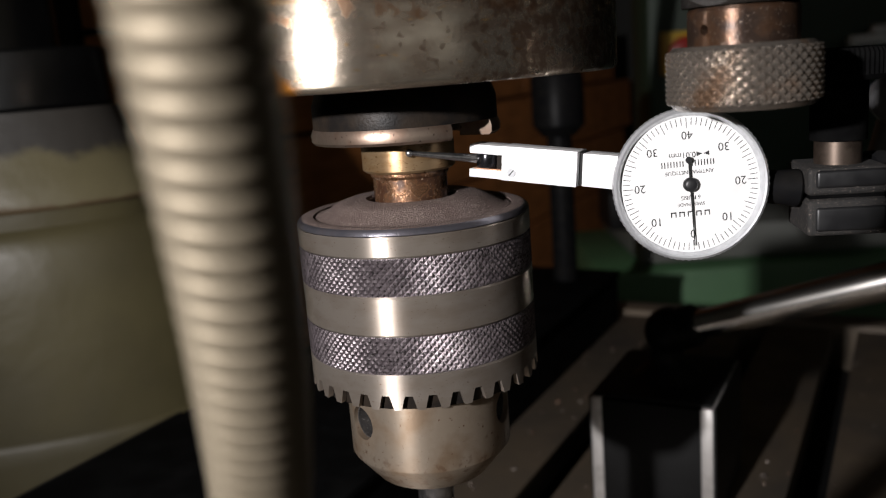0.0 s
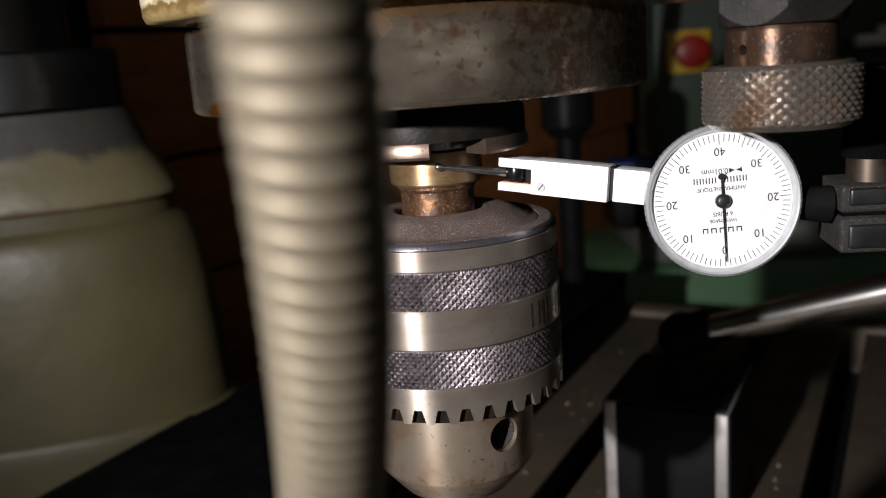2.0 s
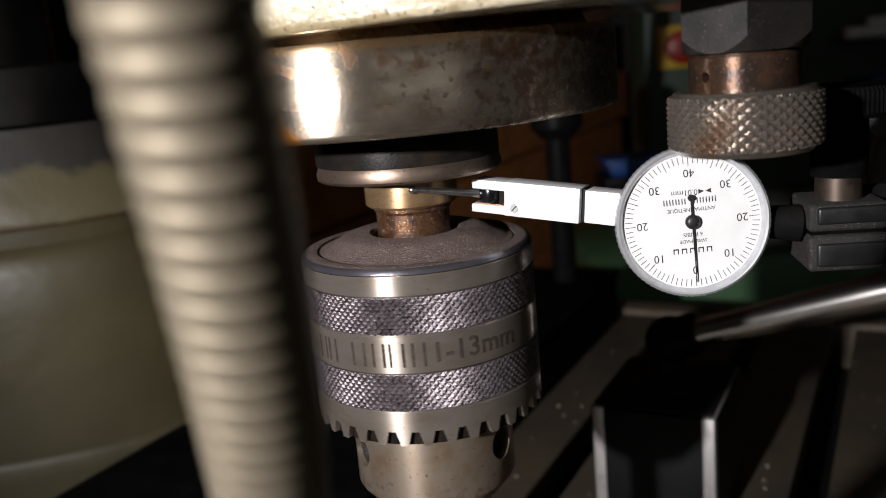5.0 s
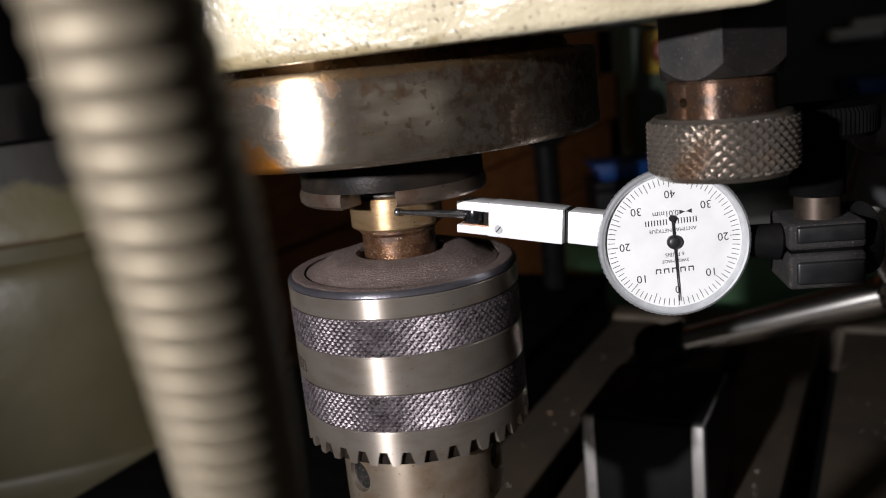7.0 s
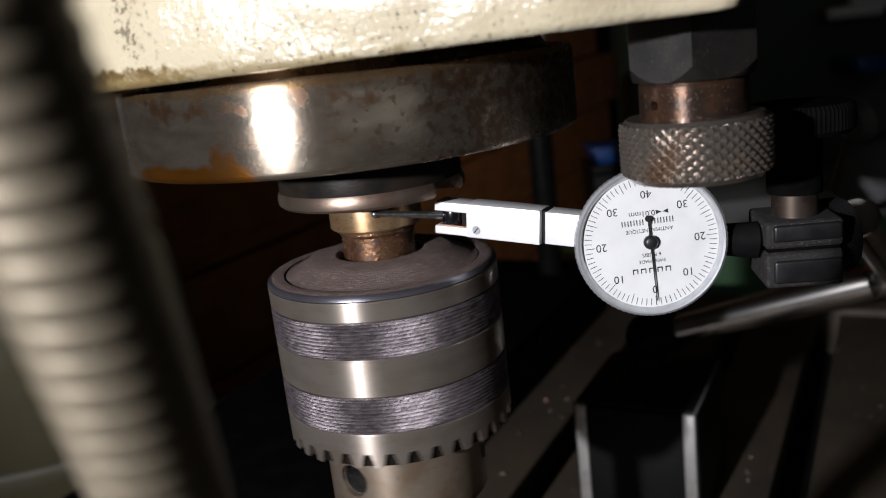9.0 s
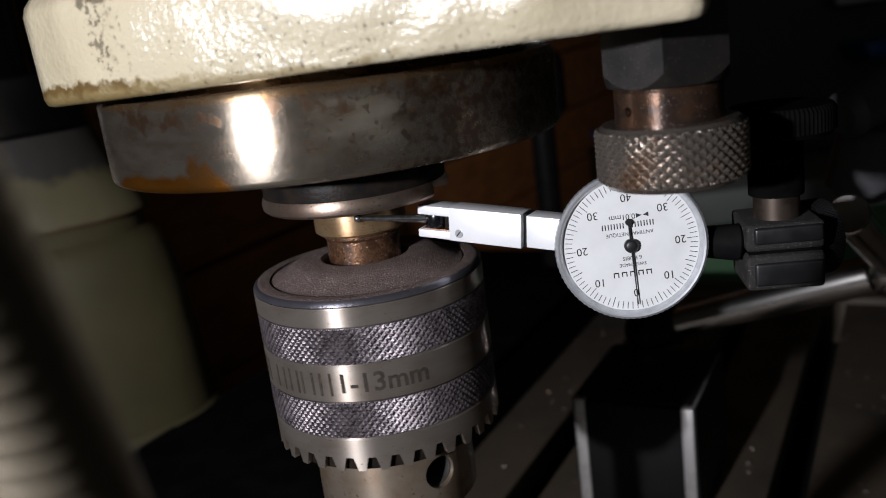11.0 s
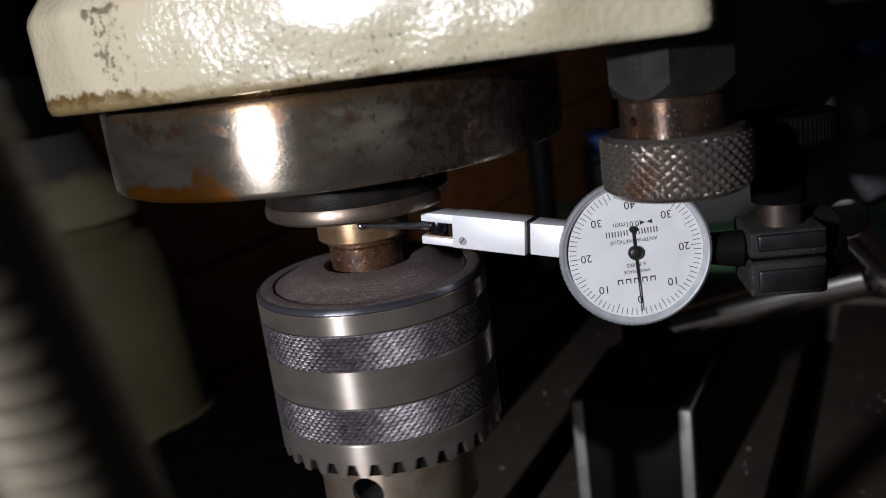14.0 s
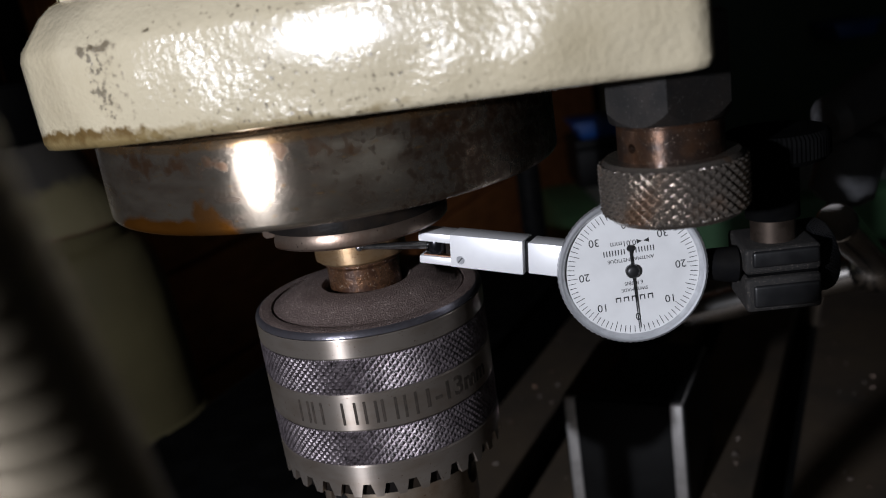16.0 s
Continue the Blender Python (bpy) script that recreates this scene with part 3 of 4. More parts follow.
def drill_chuck():
    c = thing("drill_chuck", "worn steel keyed drill chuck with two knurled bands", "drill chuck", pose(*AXIS, 0))
    part("cap", lathe([(0.0098, 0.170), (0.0098, 0.1764), (0.0104, 0.1770), (0.0150, 0.1769), (0.0172, 0.1762), (0.0206, 0.1742), (0.0222, 0.17385),
                       (0.02225, 0.1733), (0.0226, 0.1733), (0.02265, 0.1741), (0.0248, 0.1742), (0.0254, 0.1740)], 192), DUST, c, "dust covered cap")
    part("rim", lathe([(0.0254, 0.1740), (0.0259, 0.1738), (0.02630, 0.1734), (0.0265, 0.1729), (0.0264, 0.1727)], 192), RIM, c, "blue-tinged polished rim")
    part("upper_band", lathe([(0.0264, 0.1726), (R, 0.1724), (R, 0.1685), (0.02615, 0.1681)], 192), STEEL, c, "", True, None, 12)
    band = part("lettered_band", lathe([(0.02615, 0.1601), (R, 0.1597), (R, 0.1519), (0.02615, 0.1515)], 192), STEEL, c, "", True, None, 12)
    part("knurled_band", knurl(0.02655, 0.1601, 0.1681, 104, 5, 0.00036), KNURL, c, "knurled grip band", False)
    part("knurled_band", knurl(0.02655, 0.1433, 0.1515, 104, 5, 0.00036), KNURL, c, "knurled grip band", False)
    # toothed ring
    n, sub = 33, 12
    bm = bmesh.new()
    outer, inner, top, low, lowin = [], [], [], [], []
    for i in range(n * sub):
        f = (i % sub) / sub
        d = abs(f - 0.5) * 2
        k = min(1.0, max(0.0, (d - 0.34) / 0.30))
        zb = 0.1356 + 0.0031 * k
        a = 2 * math.pi * i / (n * sub)
        ca, sa = math.cos(a), math.sin(a)
        top.append(bm.verts.new((0.02615 * ca, 0.02615 * sa, 0.1433)))
        outer.append(bm.verts.new((R * ca, R * sa, 0.1429)))
        low.append(bm.verts.new((R * ca, R * sa, zb)))
        lowin.append(bm.verts.new((0.0252 * ca, 0.0252 * sa, zb + 0.0002)))
        inner.append(bm.verts.new((0.0250 * ca, 0.0250 * sa, 0.1433)))
    m = n * sub
    for i in range(m):
        j = (i + 1) % m
        for a, b in ((top, outer), (outer, low), (low, lowin), (lowin, inner)):
            bm.faces.new((a[i], a[j], b[j], b[i]))
    # added black ring that stands for the shade in the tooth gaps
    part("tooth_gap_shade", lathe([(0.0191, 0.1353), (0.0250, 0.1353), (0.0254, 0.1426), (0.0191, 0.1428)], 96), NUT_DARK, c, "black ring darkening the gaps between the teeth")
    part("toothed_ring", bm, STEEL, c, "toothed key ring", True, None, 25)
    # nose body with three key holes
    nose = lathe([(0, 0.172), (0.0185, 0.172), (0.0190, 0.150), (0.0190, 0.1176), (0.0188, 0.1172), (0.0136, 0.1108), (0.0130, 0.1105), (0.0046, 0.1105), (0.0046, 0.116), (0, 0.116)], 160)
    cutters = []
    for k in range(3):
        a = radians(-90 + 120 * k)
        cutters.append(rod((0.009 * math.cos(a), 0.009 * math.sin(a), 0.1272), (0.03 * math.cos(a), 0.03 * math.sin(a), 0.1272), 0.0039, 40))
    part("nose_body", cut(nose, cutters, BODY_STEEL, "nose_body"), BODY_STEEL, c, "oil-stained nose with key holes")
    # dark lining puts the holes' inner shade into colour, with grit specks
    for k in range(3):
        a = radians(-90 + 120 * k)
        p, q = (Vector((r * math.cos(a), r * math.sin(a), 0.1272)) for r in (0.0092, 0.0176))
        part("key_hole", moved(lathe([(0, 0), (0.00388, 0), (0.00388, (q - p).length), (0.00365, (q - p).length), (0.00365, 0.0002), (0, 0.0002)], 40), along(p, q)),
             HOLE_DARK, c, "gritty key hole with dark lining")
    part("tool_shank", lathe([(0, 0.1155), (0.0044, 0.1155), (0.0044, 0.088), (0.0040, 0.0875), (0, 0.0875)], 48), TIP_STEEL, c, "dark steel shank")
    part("arbor", lathe([(0, 0.17), (0.0084, 0.17), (0.0084, 0.1815), (0.0089, 0.1822), (0.0089, 0.183), (0, 0.183)], 96), ARBOR, c, "oily rust-brown arbor")
    part("bronze_ring", lathe([(0, 0.1830), (0.0098, 0.1830), (0.0105, 0.1836), (0.0105, 0.1893), (0.0102, 0.1903), (0, 0.1903)], 128), BRASS, c, "bronze coloured ring")
    # engraved marks
    h = 0.0052
    for ang, w in ((9.5, 0.0030), (17.3, 0.0028), (33.5, 0.0034), (43.7, 0.0030), (52.4, 0.0034), (62.3, 0.0030)):
        bars = box(-w / 2, -w / 2 + 0.0006, -h / 2, h / 2, 0, 0.00003)
        box(w / 2 - 0.0006, w / 2, -h / 2, h / 2, 0, 0.00003, bm=bars)
        part("engraved_bar", wrap(bars, R, 0.00004, ang, 0.1558), ENGRAVE, band, "", False)
    part("engraved_size", wrap(text_mesh("1-13mm", 0.0060, 0.00002, 0.00010), R, 0.00005, 89.5, 0.1558), ENGRAVE, band, "engraved size 1-13mm", False)
    return c


def spindle_nut():
    c = thing("spindle_nut", "castellated spindle nut with near-black collar and worn lower rim", "nut", pose(*AXIS, 0))
    n = 240

    def notch(a):
        return any(abs((a - s + 180) % 360 - 180) < 16 for s in (68, 248))

    # collar coloured near black for the shadow of the flange above
    part("collar", lathe([(0, 0.1935), (0.0206, 0.1935), (0.0206, 0.1985), (0.0195, 0.2014), (0, 0.2014)], 128), NUT_DARK, c)
    part("spindle_end", lathe([(0, 0.1904), (0.0086, 0.1904), (0.0090, 0.1908), (0.0090, 0.1934), (0, 0.1934)], 96), TIP_STEEL, c, "polished spindle end")
    runs, cur = [], []
    for i in range(n + 1):
        a = 360 * i / n + 68
        if notch(a):
            if cur:
                runs.append(cur)
            cur = []
        else:
            cur.append(radians(a))
    if cur:
        runs.append(cur)
    sect = [(0.0135, 0.1935), (0.0135, 0.1902), (0.0205, 0.1902), (0.0211, 0.1908), (0.0212, 0.1922), (0.0207, 0.1935)]
    for run in runs:
        seg = bmesh.new()
        loops = [[seg.verts.new((r * math.cos(a), r * math.sin(a), z)) for r, z in sect] for a in run]
        for a, b in zip(loops, loops[1:]):
            for i in range(len(sect)):
                j = (i + 1) % len(sect)
                seg.faces.new((a[i], a[j], b[j], b[i]))
        seg.faces.new(loops[0])
        seg.faces.new(loops[-1][::-1])
        part("castle_lug", seg, NUT_RIM, c, "worn steel lug")
    return c


CHUCK = drill_chuck()
NUT = spindle_nut()
for whole in (CHUCK, NUT):
    for piece in whole.children_recursive:
        piece.data.transform(Matrix.Translation((0, 0, DROP)) @ Matrix.Diagonal((GROW, GROW, GROW, 1)))

# ---- dial test indicator ----
G = Vector((0.0523, 0.1675, 0.1773))


def dial_indicator():
    out = Vector((-0.09, -0.985, 0.07)).normalized()
    right = Vector((0, 0, 1)).cross(out).normalized()
    up = out.cross(right)
    face = Matrix((right, up, out)).transposed().to_4x4()
    at = Matrix.Translation(G) @ face @ pose(0, 0, 0, 0, 0, 2.0)
    d = thing("dial_indicator", "chrome lever dial test indicator with white face, mounted upside down", "dial indicator", at)
    part("case", lathe([(0, -0.0075), (0.0135, -0.0075), (0.0146, -0.0068), (0.0146, -0.0016), (0, -0.0016)], 128), BEZEL, d)
    ridge = lathe([(0.0152, -0.0020), (0.0159, -0.0016), (0.0161, -0.0004), (0.0159, 0.0006), (0.0153, 0.0011), (0.0149, 0.0010), (0.01425, -0.0003), (0.01425, -0.0016), (0.0152, -0.0020)], 160)
    for v in ridge.verts:
        if v.co.xy.length > 0.0158 and round(math.degrees(math.atan2(v.co.y, v.co.x)) / 2.25) % 2:
            v.co.x *= 0.991
            v.co.y *= 0.991
    part("bezel", ridge, BEZEL, d, "chrome bezel with fine milled edge")
    fc = part("dial_face", lathe([(0, -0.0016), (0.0142, -0.0016), (0.0142, -0.0004), (0, -0.0004)], 128), WHITE_PAINT, d, "white printed dial face")
    z = -0.00038
    for i in range(80):
        a = math.pi * 2 * i / 80
        long = i % 5 == 0
        r1, r0 = 0.01385, 0.0117 if long else 0.0123
        b = box(-0.00007, 0.00007, r0, r1, 0, 0.00002)
        part("tick", b, INK, fc, "", False, pose(0, 0, z, 0, 0, math.degrees(a)))
    for k, word in enumerate(("0", "10", "20", "30", "40", "30", "20", "10")):
        a = radians(-90 + 45 * k)
        r = 0.0103
        part("numeral", text_mesh(word, 0.0024), INK, fc, "dial number " + word, False, pose(r * math.cos(a), r * math.sin(a), z, 0, 0, 180))
    for word, y, size, x in (("0.01mm", 0.0062, 0.0017, -0.0012), ("ANTIMAGNETIQUE", 0.0026, 0.00115, 0.0), ("6 RUBIS", -0.0027, 0.0012, 0.0), ("SWISS MADE", -0.0041, 0.0010, 0.0)):
        part("printed_line", text_mesh(word, size), INK, fc, "printed words " + word, False, pose(x, y, z, 0, 0, 180))
    # maker's marks as plain bars and arrows
    for w, y, hh, n in ((0.0112, 0.0044, 0.0012, 9), (0.0086, -0.0061, 0.0011, 5)):
        for i in range(n):
            if n == 9 and i == 4:
                continue
            x0, wide = -w / 2 + w * i / n, w / n * 0.66
            bars = box(x0, x0 + 0.00022, y - hh / 2, y + hh / 2, 0, 0.00002)
            box(x0 + wide - 0.00022, x0 + wide, y - hh / 2, y + hh / 2, 0, 0.00002, bm=bars)
            if n == 5:
                box(x0 + 0.00022, x0 + wide - 0.00022, y + hh / 2 - 0.00028, y + hh / 2, 0, 0.00002, bm=bars)
            part("maker_bar", bars, INK, fc, "", False, pose(0, 0, z))
    for s, x in ((1, 0.0023), (-1, 0.0037)):
        t = bmesh.new()
        vs = [t.verts.new(v) for v in ((x - s * 0.0006, 0.0057, 0), (x - s * 0.0006, 0.0067, 0), (x + s * 0.0006, 0.0062, 0))]
        up_vs = [t.verts.new(v.co + Vector((0, 0, 0.00002))) for v in vs]
        t.faces.new(up_vs)
        for i in range(3):
            t.faces.new((vs[i], vs[(i + 1) % 3], up_vs[(i + 1) % 3], up_vs[i]))
        part("maker_arrow", t, INK, fc, "", False, pose(0, 0, z))
    return d, at


DIAL, DIAL_AT = dial_indicator()


def dial_needle():
    n = part("pointer", moved(prism([(-0.00020, 0), (-0.00009, -0.0128), (0.00009, -0.0128), (0.00020, 0), (0.00018, 0.0045), (-0.00018, 0.0045)], -0.00006, 0.00006), pose(0, 0, 0.0003, -90, 0, 0)), NEEDLE, DIAL, "black pointer", False)
    part("counterweight", lathe([(0, 0.0002), (0.0007, 0.0002), (0.0007, 0.0005), (0, 0.0005)], 24), NEEDLE, n, "", True, pose(0, 0.0051, 0))
    part("hub", lathe([(0, -0.0003), (0.0015, -0.0003), (0.0015, 0.0006), (0.0012, 0.0010), (0.0008, 0.0012), (0, 0.0012)], 40), NEEDLE, n)
    return n


POINTER = dial_needle()


def indicator_arm():
    p1, p2 = Vector((0.0075, 0.1892, 0.1834)), Vector((0.0385, 0.1715, 0.1801))
    ax = (p2 - p1).normalized()
    n = ax.cross(Vector((0, 0, 1))).normalized()
    up = n.cross(ax).normalized()
    m = Matrix((ax, -n, up)).transposed().to_4x4()
    m.translation = p1
    L = (p2 - p1).length
    h = 0.0039
    loc = DIAL_AT.inverted() @ m
    a = part("lever_arm", box(0.0082, 0.0262, 0, 0.006, -h, h, 0.00015), ARM_METAL, DIAL, "satin chrome lever arm with pivoted stylus", True, loc)
    part("arm_neck", box(0.0273, L, 0.0005, 0.006, -h + 0.0003, h - 0.0003, 0.00015), ARM_METAL, a)
    # black floor gives the groove its shade by colour
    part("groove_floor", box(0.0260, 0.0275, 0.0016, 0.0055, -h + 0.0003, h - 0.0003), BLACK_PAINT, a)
    part("fork_prong", box(0.0, 0.00835, 0, 0.0058, h - 0.0022, h - 0.0001, 0.0002), ARM_METAL, a)
    part("fork_prong", box(0.0, 0.00835, 0, 0.0058, -h + 0.0001, -h + 0.0020, 0.0002), ARM_METAL, a)
    part("pivot_drum", lathe([(0, -0.0016), (0.0025, -0.0016), (0.0026, -0.0014), (0.0026, 0.0014), (0.0025, 0.0016), (0, 0.0016)], 40), DRUM, a, "dark pivot drum", True, pose(0.0034, 0.0029, 0.0001))
    part("copper_strip", box(0.0008, 0.0078, 0.0008, 0.004, -0.0021, -0.0017), COPPER, a, "copper strip")
    part("back_block", box(0.0060, 0.0084, 0.0022, 0.0056, -0.0019, 0.0018), NUT_DARK, a)
    part("screw", lathe([(0, -0.0003), (0.0010, -0.0003), (0.0010, 0.00015), (0.0009, 0.00022), (0, 0.00022)], 24), BEZEL, a, "small slotted screw", True, pose(0.0108, 0, -0.0020, 90, 0, 0))
    part("screw_slot", box(-0.0009, 0.0009, -0.00013, 0.00013, 0.0002, 0.00026), INK, a, "", False, pose(0.0108, 0, -0.0020, 90, 0, 0) @ pose(0, 0, 0, 0, 0, 50))
    inv = m.inverted()
    tip = inv @ Vector((-0.0061, 0.1867, 0.1863))
    root = Vector((0.0014, 0.0022, 0.0002))
    part("stylus", rod(root, tip, (0.00105, 0.00058), 24), TIP_STEEL, a, "tapered steel stylus")
    part("stylus_ball", moved(ball(0.00095), Matrix.Translation(tip)), TIP_STEEL, a, "polished ball tip")
    return a


indicator_arm()

# ---- depth stop with knurled nut ----
KN = (0.0575, 0.1510)


def depth_stop():
    k = thing("depth_stop_nut", "oily knurled stop nut with coppery collar and hexagon", "knurled nut", pose(*KN, 0))
    part("knurled_ring", knurl(0.0139, 0.1948, 0.2045, 38, 5, 0.00082, 8), KNOB, k, "coarse knurled ring", False)
    part("ring_edge", lathe([(0.0095, 0.2052), (0.0124, 0.2052), (0.0131, 0.2045)], 96), KNOB, k)
    part("ring_edge", lathe([(0.0131, 0.1948), (0.0122, 0.1938), (0.006, 0.1938), (0.004, 0.1936), (0, 0.1936)], 96), KNOB, k)
    col = lathe([(0, 0.2046), (0.0098, 0.2046), (0.0098, 0.2112), (0.0094, 0.2118), (0, 0.2118)], 96)
    a = radians(-90 - 61)
    hole = rod((0.006 * math.cos(a), 0.006 * math.sin(a), 0.2080), (0.013 * math.cos(a), 0.013 * math.sin(a), 0.2080), 0.0009, 20, 0.0001)
    part("collar", cut(col, [hole], COLLAR, "collar"), COLLAR, k, "coppery drilled collar")
    hexa = bmesh.new()
    bmesh.ops.create_cone(hexa, segments=6, radius1=0.0124, radius2=0.0124, depth=0.018, cap_ends=True)
    moved(hexa, pose(0, 0, 0.2210, 0, 0, -90 + 13))
    chamf = lathe([(0, 0.2119), (0.0107, 0.2119), (0.0126, 0.2150), (0.0126, 0.232), (0, 0.232)], 96)
    # hexagon with turned lower corners
    me = finish(hexa, HEX, "hexagon")
    ta, tb = bpy.data.objects.new("blank", me), bpy.data.objects.new("cutter", finish(chamf, HEX, "cutter"))
    for o in (ta, tb):
        scene.collection.objects.link(o)
    mod = ta.modifiers.new("turn", "BOOLEAN")
    mod.operation, mod.solver, mod.object = "INTERSECT", "EXACT", tb
    deps = bpy.context.evaluated_depsgraph_get()
    deps.update()
    got = bpy.data.meshes.new_from_object(ta.evaluated_get(deps))
    for o in (ta, tb):
        bpy.data.objects.remove(o)
    again = bmesh.new()
    again.from_mesh(got)
    part("hexagon", finish(again, HEX, "hexagon", True, 20), HEX, k, "dull steel hexagon")
    return k


depth_stop()

# ---- clamp and magnetic stand ----
def stand_clamp():
    c = thing("stand_clamp", "dusty black plastic clamp with split jaws and black knob", "clamp", pose(0.0830, 0.163, 0, 0, 0, -8))
    for z0, z1, p0, p1 in ((0.1735, 0.1793, 0.1750, 0.1787), (0.1650, 0.1727, 0.1660, 0.1711)):
        jaw = part("jaw", box(-0.0077, 0.0079, 0, 0.016, z0, z1, 0.0009, 3), DUSTY_BLACK, c, "dust covered jaw")
        part("jaw_pad", box(-0.0062, 0.0076, -0.0005, 0.004, p0, p1, 0.0007, 3), SATIN_BLACK, jaw, "smooth black pad")
    part("jaw_core", box(-0.0070, 0.0075, 0.0012, 0.015, 0.1726, 0.1736), SHADED_BLACK, c)
    part("washer", lathe([(0, 0.1790), (0.0047, 0.1790), (0.0047, 0.1842), (0.0042, 0.1845), (0, 0.1845)], 48), WASHER, c, "brown oily washer", True, pose(0, 0.007, 0))
    # stem and knob extra black, in place of the stop nut's shadow
    part("knob_stem", lathe([(0, 0.1842), (0.0056, 0.1842), (0.0056, 0.199), (0, 0.199)], 48), SHADED_BLACK, c, "", True, pose(0, 0.007, 0))
    kb = lathe([(0, 0.1965), (0.0098, 0.1965), (0.0108, 0.1975), (0.0108, 0.2017), (0.0100, 0.2027), (0, 0.2029)], 144)
    for v in kb.verts:
        if v.co.xy.length > 0.0099 and round(math.degrees(math.atan2(v.co.y, v.co.x)) / 2.5) % 2:
            v.co.x *= 0.975
            v.co.y *= 0.975
    part("knob", kb, SHADED_BLACK, c, "black milled knob", True, pose(0.0012, 0.007, 0))
    part("back_knob", moved(join(knurl(0.0083, 0.0, 0.0045, 60, 4, 0.0003, 4), lathe([(0, 0), (0.0081, 0), (0.0081, 0.0045), (0, 0.0045)], 60)), pose(0.0072, 0.0125, 0.1722, 0, 90, 14)), BLACK_PLASTIC, c, "", False)
    part("spigot", rod((-0.0180, 0.0055, 0.1755), (-0.008, 0.0055, 0.1745), (0.0032, 0.0040), 32), BLACK_PLASTIC, c, "black spigot to the dial case")
    return c


stand_clamp()
BASE_AT = pose(0.083, 0.340, 0, 0, 0, -28.4)


def magnetic_base():
    b = thing("magnetic_stand", "black magnetic stand with bright steel pole strips on the table", "magnetic stand", BASE_AT)
    w = 0.0268
    part("housing", box(-w + 0.0050, w - 0.0050, 0.0005, 0.064, 0.0, 0.0545, 0.0006), BLACK_PAINT, b)
    part("pole_strip", box(-w, -w + 0.0052, 0, 0.0645, 0, 0.0552, 0.0005), POLE_STEEL, b, "ground steel pole strip")
    part("pole_strip", box(w - 0.0052, w, 0, 0.0645, 0, 0.0552, 0.0005), POLE_STEEL, b, "ground steel pole strip")
    for x in (-w - 0.0009, w + 0.0001):
        part("side_plate", box(x, x + 0.0008, 0.0012, 0.0640, 0.0, 0.0550), BLACK_PAINT, b)
    part("lid", box(-w + 0.001, w - 0.001, 0.002, 0.0635, 0.0553, 0.0566, 0.0005), BLACK_PAINT, b)
    part("stem", lathe([(0, 0.0567), (0.016, 0.0567), (0.012, 0.060), (0.0075, 0.064), (0.0075, 0.072), (0, 0.072)], 48), BLACK_PAINT, b, "", True, pose(0.0, 0.033, 0))
    return b


STAND = magnetic_base()


def stand_arm():
    p, q = Vector((0.0995, 0.368, 0.0780)), Vector((0.1800, 0.3160, 0.1108))
    back = BASE_AT.inverted()
    part("ball_cap", moved(ball(0.0112, 20, 40), Matrix.Translation(p)), BLACK_PLASTIC, STAND, "black ball cap", True, back)
    u = (q - p).normalized()
    part("cap_sleeve", rod(p, p + u * 0.014, 0.0098, 40, 0.001), BLACK_PLASTIC, STAND, "", True, back)
    part("tube", rod(p + u * 0.0135, q, (0.0064, 0.0080), 48), CHROME, STAND, "bright chromed tube", True, back)
    part("elbow", moved(ball(0.011, 16, 32), Matrix.Translation(q + u * 0.004)), CHROME, STAND, "chromed elbow joint", True, back)
    part("tube", rod(q + u * 0.006, (0.125, 0.225, 0.162), 0.0058, 40), CHROME, STAND, "", True, back)
    part("lock_knob", rod((0.1500, 0.273, 0.1545), (0.1545, 0.270, 0.1770), 0.0105, 40, 0.0025), LIFTED_BLACK, STAND, "black locking knob", True, back)
    part("lock_bar", rod((0.1405, 0.262, 0.1830), (0.1830, 0.285, 0.1935), (0.0078, 0.0088), 32, 0.003), LIFTED_BLACK, STAND, "", True, back)
    part("knob_stud", rod((0.1530, 0.279, 0.138), (0.1525, 0.279, 0.157), 0.004, 24), BLACK_PLASTIC, STAND, "", True, back)


stand_arm()


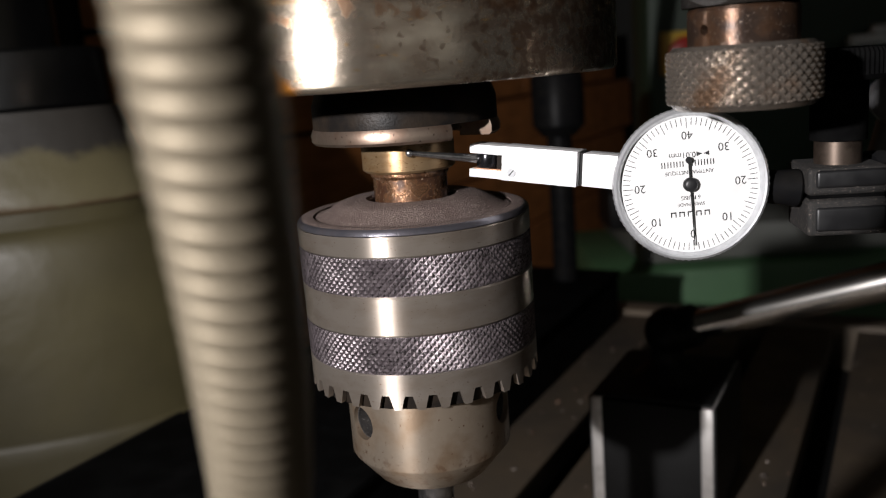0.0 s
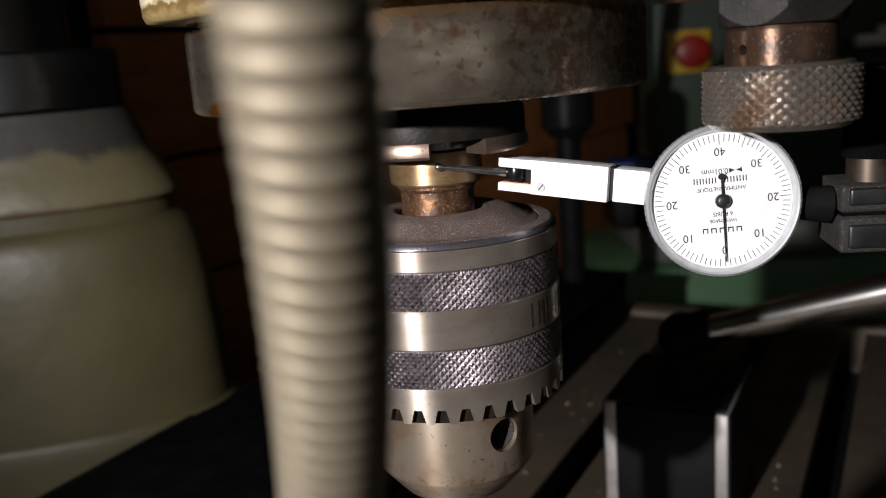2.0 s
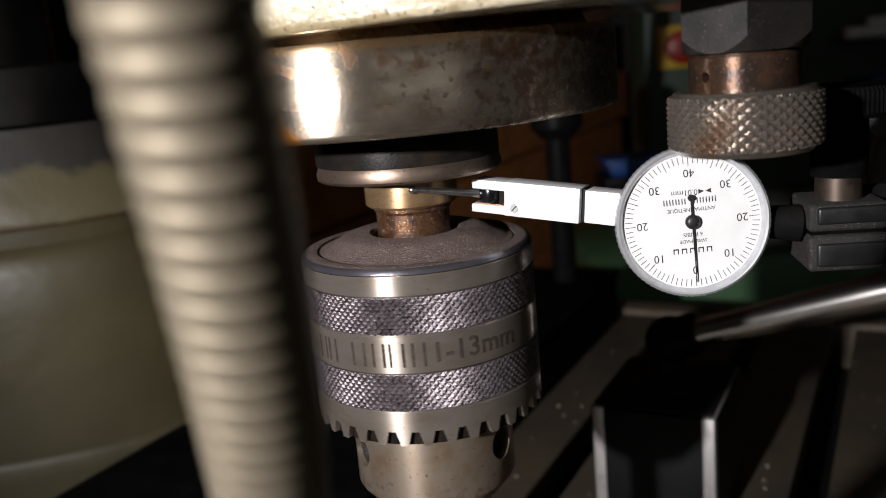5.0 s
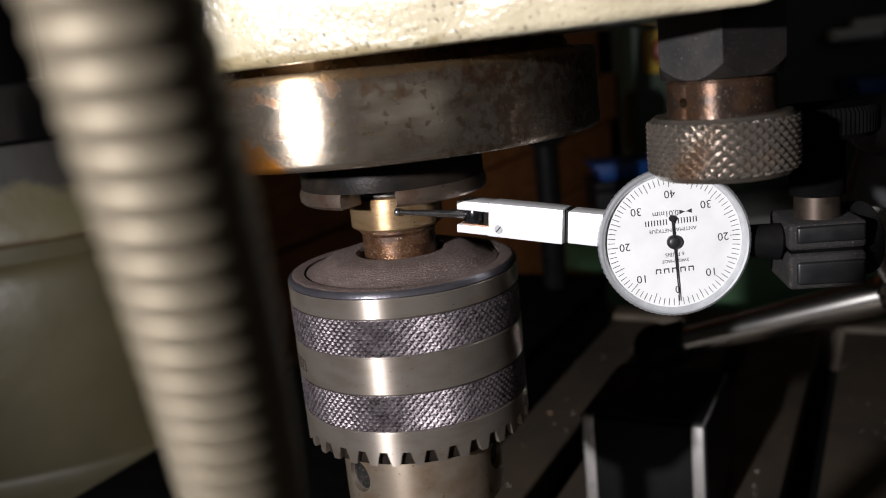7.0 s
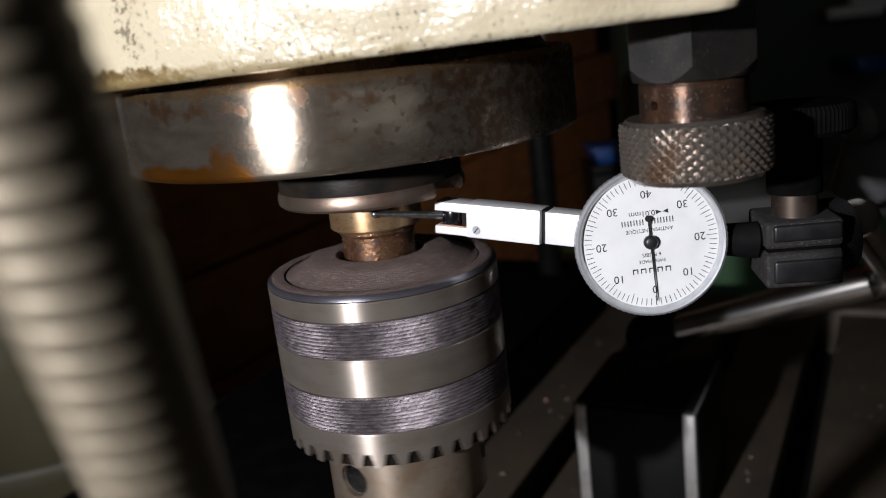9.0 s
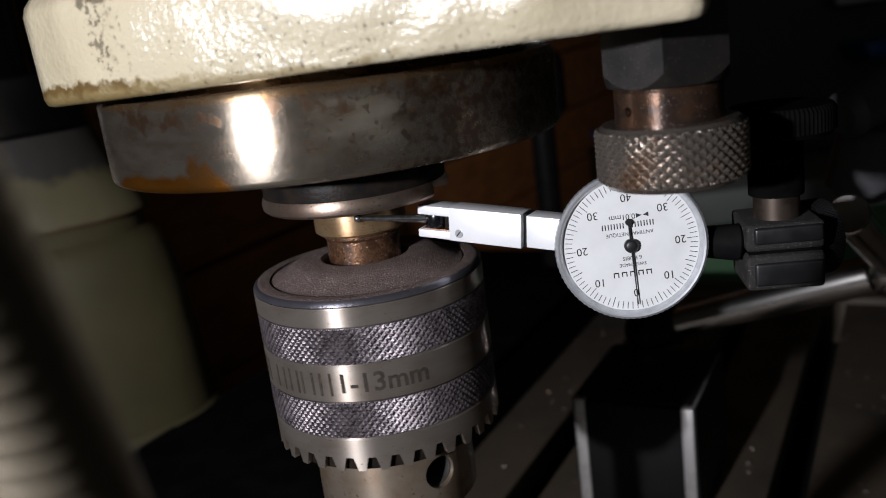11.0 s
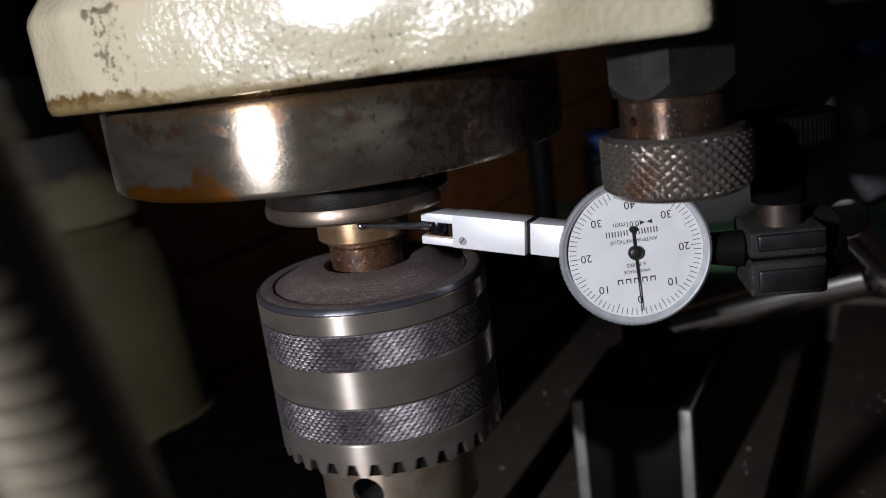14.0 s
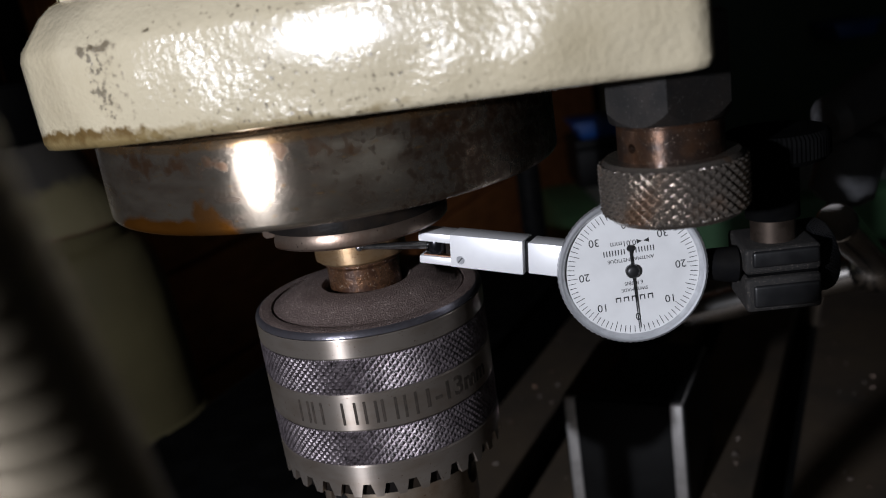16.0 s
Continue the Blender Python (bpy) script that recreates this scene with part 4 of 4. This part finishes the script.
def gooseneck():
    g = thing("gooseneck", "ribbed zinc metal gooseneck standing close to the lens", "gooseneck")

    def centre(z):
        s = z - 0.2
        if s < -0.045:
            s = -0.045 - 0.03 * (1 - math.exp((s + 0.045) / 0.03))
        if s > 0.07:
            s = 0.07 + 0.03 * (1 - math.exp(-(s - 0.07) / 0.03))
        return Vector((-0.01365 + 0.08243 * s - 1.964 * s * s, 0.0475 - 0.467 * s + 2.82 * s * s, z))

    def along(z):
        return (centre(z + 0.0005) - centre(z - 0.0005)).to_track_quat("Z", "X").to_matrix().to_4x4()

    core = bmesh.new()
    rings = []
    for k in range(61):
        z = 0.004 + 0.336 * k / 60
        m = Matrix.Translation(centre(z)) @ along(z)
        rings.append([core.verts.new(m @ Vector((0.0043 * math.cos(i * math.pi / 12), 0.0043 * math.sin(i * math.pi / 12), 0))) for i in range(24)])
    for a, b in zip(rings, rings[1:]):
        for i in range(24):
            j = (i + 1) % 24
            core.faces.new((a[i], a[j], b[j], b[i]))
    core.faces.new(rings[0][::-1])
    core.faces.new(rings[-1])
    part("core", core, GOOSE, g)
    part("foot", lathe([(0, 0.0002), (0.017, 0.0002), (0.017, 0.004), (0.009, 0.006), (0.006, 0.012), (0, 0.012)], 48), BLACK_PAINT, g, "black round foot", True, Matrix.Translation(centre(0.0).xy.to_3d()))
    pitch = 0.00228
    h = pitch / 2
    coil = finish(lathe([(0.0044, -h), (0.0046, -0.8 * h), (0.00474, -0.45 * h), (0.0048, 0), (0.00474, 0.45 * h), (0.0046, 0.8 * h), (0.0044, h)], 48), GOOSE, "coil", True, 60)
    z = 0.0135
    while z < 0.338:
        c = new("coil", coil)
        c.parent = g
        c.matrix_basis = Matrix.Translation(centre(z)) @ along(z) @ pose(0, 0, 0, 0, 4, 0)
        z += pitch * 0.001 / (centre(z + 0.0005) - centre(z - 0.0005)).length
    return g


gooseneck()

# ---- far things ----
def green_machine():
    g = thing("green_machine", "old green machine cabinet with grey top and switch", "machine", pose(0.130, 0.92, -0.9))
    part("cabinet", box(0.040, 0.75, 0, 0.26, 0, 0.862, 0.01), GREEN, g)
    part("grey_slab", box(0.088, 0.74, 0.02, 0.25, 0.864, 0.905, 0.006), GREY, g)
    part("rear_panel", box(0.135, 0.79, 0.16, 0.25, 0.907, 1.30, 0.01), REAR_GREEN, g)
    part("switch_plate", box(0.150, 0.204, 0.150, 0.1595, 1.070, 1.122, 0.002), YELLOW, g, "yellow switch plate")
    part("switch_knob", moved(lathe([(0, 0), (0.015, 0), (0.020, 0.005), (0.020, 0.017), (0.015, 0.020), (0, 0.020)], 32), pose(0.177, 0.149, 1.096, 90, 0, 0)), RED, g, "red emergency knob")
    return g


green_machine()


def lever():
    l = thing("steel_lever", "dull grey steel lever in a black boss", "lever", pose(0.088, 0.62, 0))
    part("stem", lathe([(0, 0.001), (0.009, 0.001), (0.009, 0.150), (0, 0.150)], 24), BLACK_PLASTIC, l)
    part("boss", lathe([(0, 0.148), (0.012, 0.148), (0.019, 0.156), (0.019, 0.190), (0.014, 0.198), (0, 0.198)], 40), BLACK_PLASTIC, l, "black boss")
    part("bar", rod((0, 0, 0.196), (0.018, 0.0, 0.32), 0.007, 24), POLE_STEEL, l)
    return l


lever()


def machine_bars():
    """Bright bars and blue trays on the far machine."""
    for z, x0, x1 in BARS:
        b = thing("steel_bar", "bright round steel bar across the green machine", "steel bar", pose(x0, 1.045, z), "bars on the green machine")
        part("bar", rod((0, 0, 0), (x1 - x0, 0, 0), 0.008, 24, 0.002), ARM_METAL, b)
        for x in (0.02, x1 - x0 - 0.02):
            part("bracket", box(x - 0.004, x + 0.004, 0.006, 0.037, -0.006, 0.006, 0.001), GREY, b)
    for x, y, z, w, h in TRAYS:
        t = thing("blue_box", "small blue plastic parts box", "plastic box", pose(x, y, z), "blue parts boxes")
        part("tub", prism([(-w / 2, 0), (w / 2, 0), (w / 2 + 0.004, h), (-w / 2 - 0.004, h)], 0, 0.06, 0.002), BLUE, t)
        part("rim", box(-w / 2 - 0.007, w / 2 + 0.007, -0.003, 0.063, h - 0.004, h + 0.001, 0.001), BLUE, t)


BARS = ((0.2040, 0.524, 0.640), (0.1940, 0.497, 0.562))
TRAYS = ((0.2225, 0.955, 0.0605, 0.056, 0.018), (0.545, 1.0163, 0.122, 0.045, 0.018))
machine_bars()


# made-up black support, filling the dark space below the blue box
def box_stand():
    t = thing("dark_stand", "added black stand for the darkness under the blue box", "tin", pose(0.2225, 0.985, 0.0052))
    part("body", box(-0.036, 0.036, -0.036, 0.036, 0, 0.044, 0.003), BLACK_PAINT, t)
    part("lid", box(-0.037, 0.037, -0.037, 0.037, 0.0442, 0.0550, 0.003), BLACK_PAINT, t)


box_stand()


def motions():
    turn = [(0, 67), (0.5, 65), (0.75, 61), (1.0, 52), (1.25, 43), (1.5, 37), (2.0, 36), (2.5, 32), (2.7, 24), (3.0, 6.8), (3.2, 0), (3.5, -9.5), (3.7, -10.5),
            (4.4, -30), (5.2, -74), (5.8, -89), (6.2, -88), (6.4, -105), (6.6, -129), (6.8, -154), (7.0, -171.5), (7.2, -174.5), (7.6, -176), (7.8, -186), (8.0, -222),
            (8.3, -247.5), (8.6, -252), (8.9, -265), (9.2, -311), (9.9, -358), (10.6, -418), (11.3, -452), (11.6, -452.5), (11.9, -458), (12.2, -502), (12.5, -542),
            (12.8, -541), (13.1, -546), (13.4, -597), (13.8, -604.5), (14.2, -647), (14.5, -685), (14.8, -687), (15.1, -690), (15.4, -755), (15.7, -766.5), (16.0, -767)]
    for ob in (CHUCK, NUT):
        walk(ob, [(t, pose(*AXIS, 0, 0, 0, a)) for t, a in turn])
    swing = [(0, 0.5), (3.5, 0.0), (6.0, 0.2), (7.5, 0.3), (9.0, 0.5), (12.5, 0.4), (14.5, 0.3), (16, -0.4)]
    walk(POINTER, [(t, pose(0, 0, 0, 0, 0, a)) for t, a in swing])


motions()
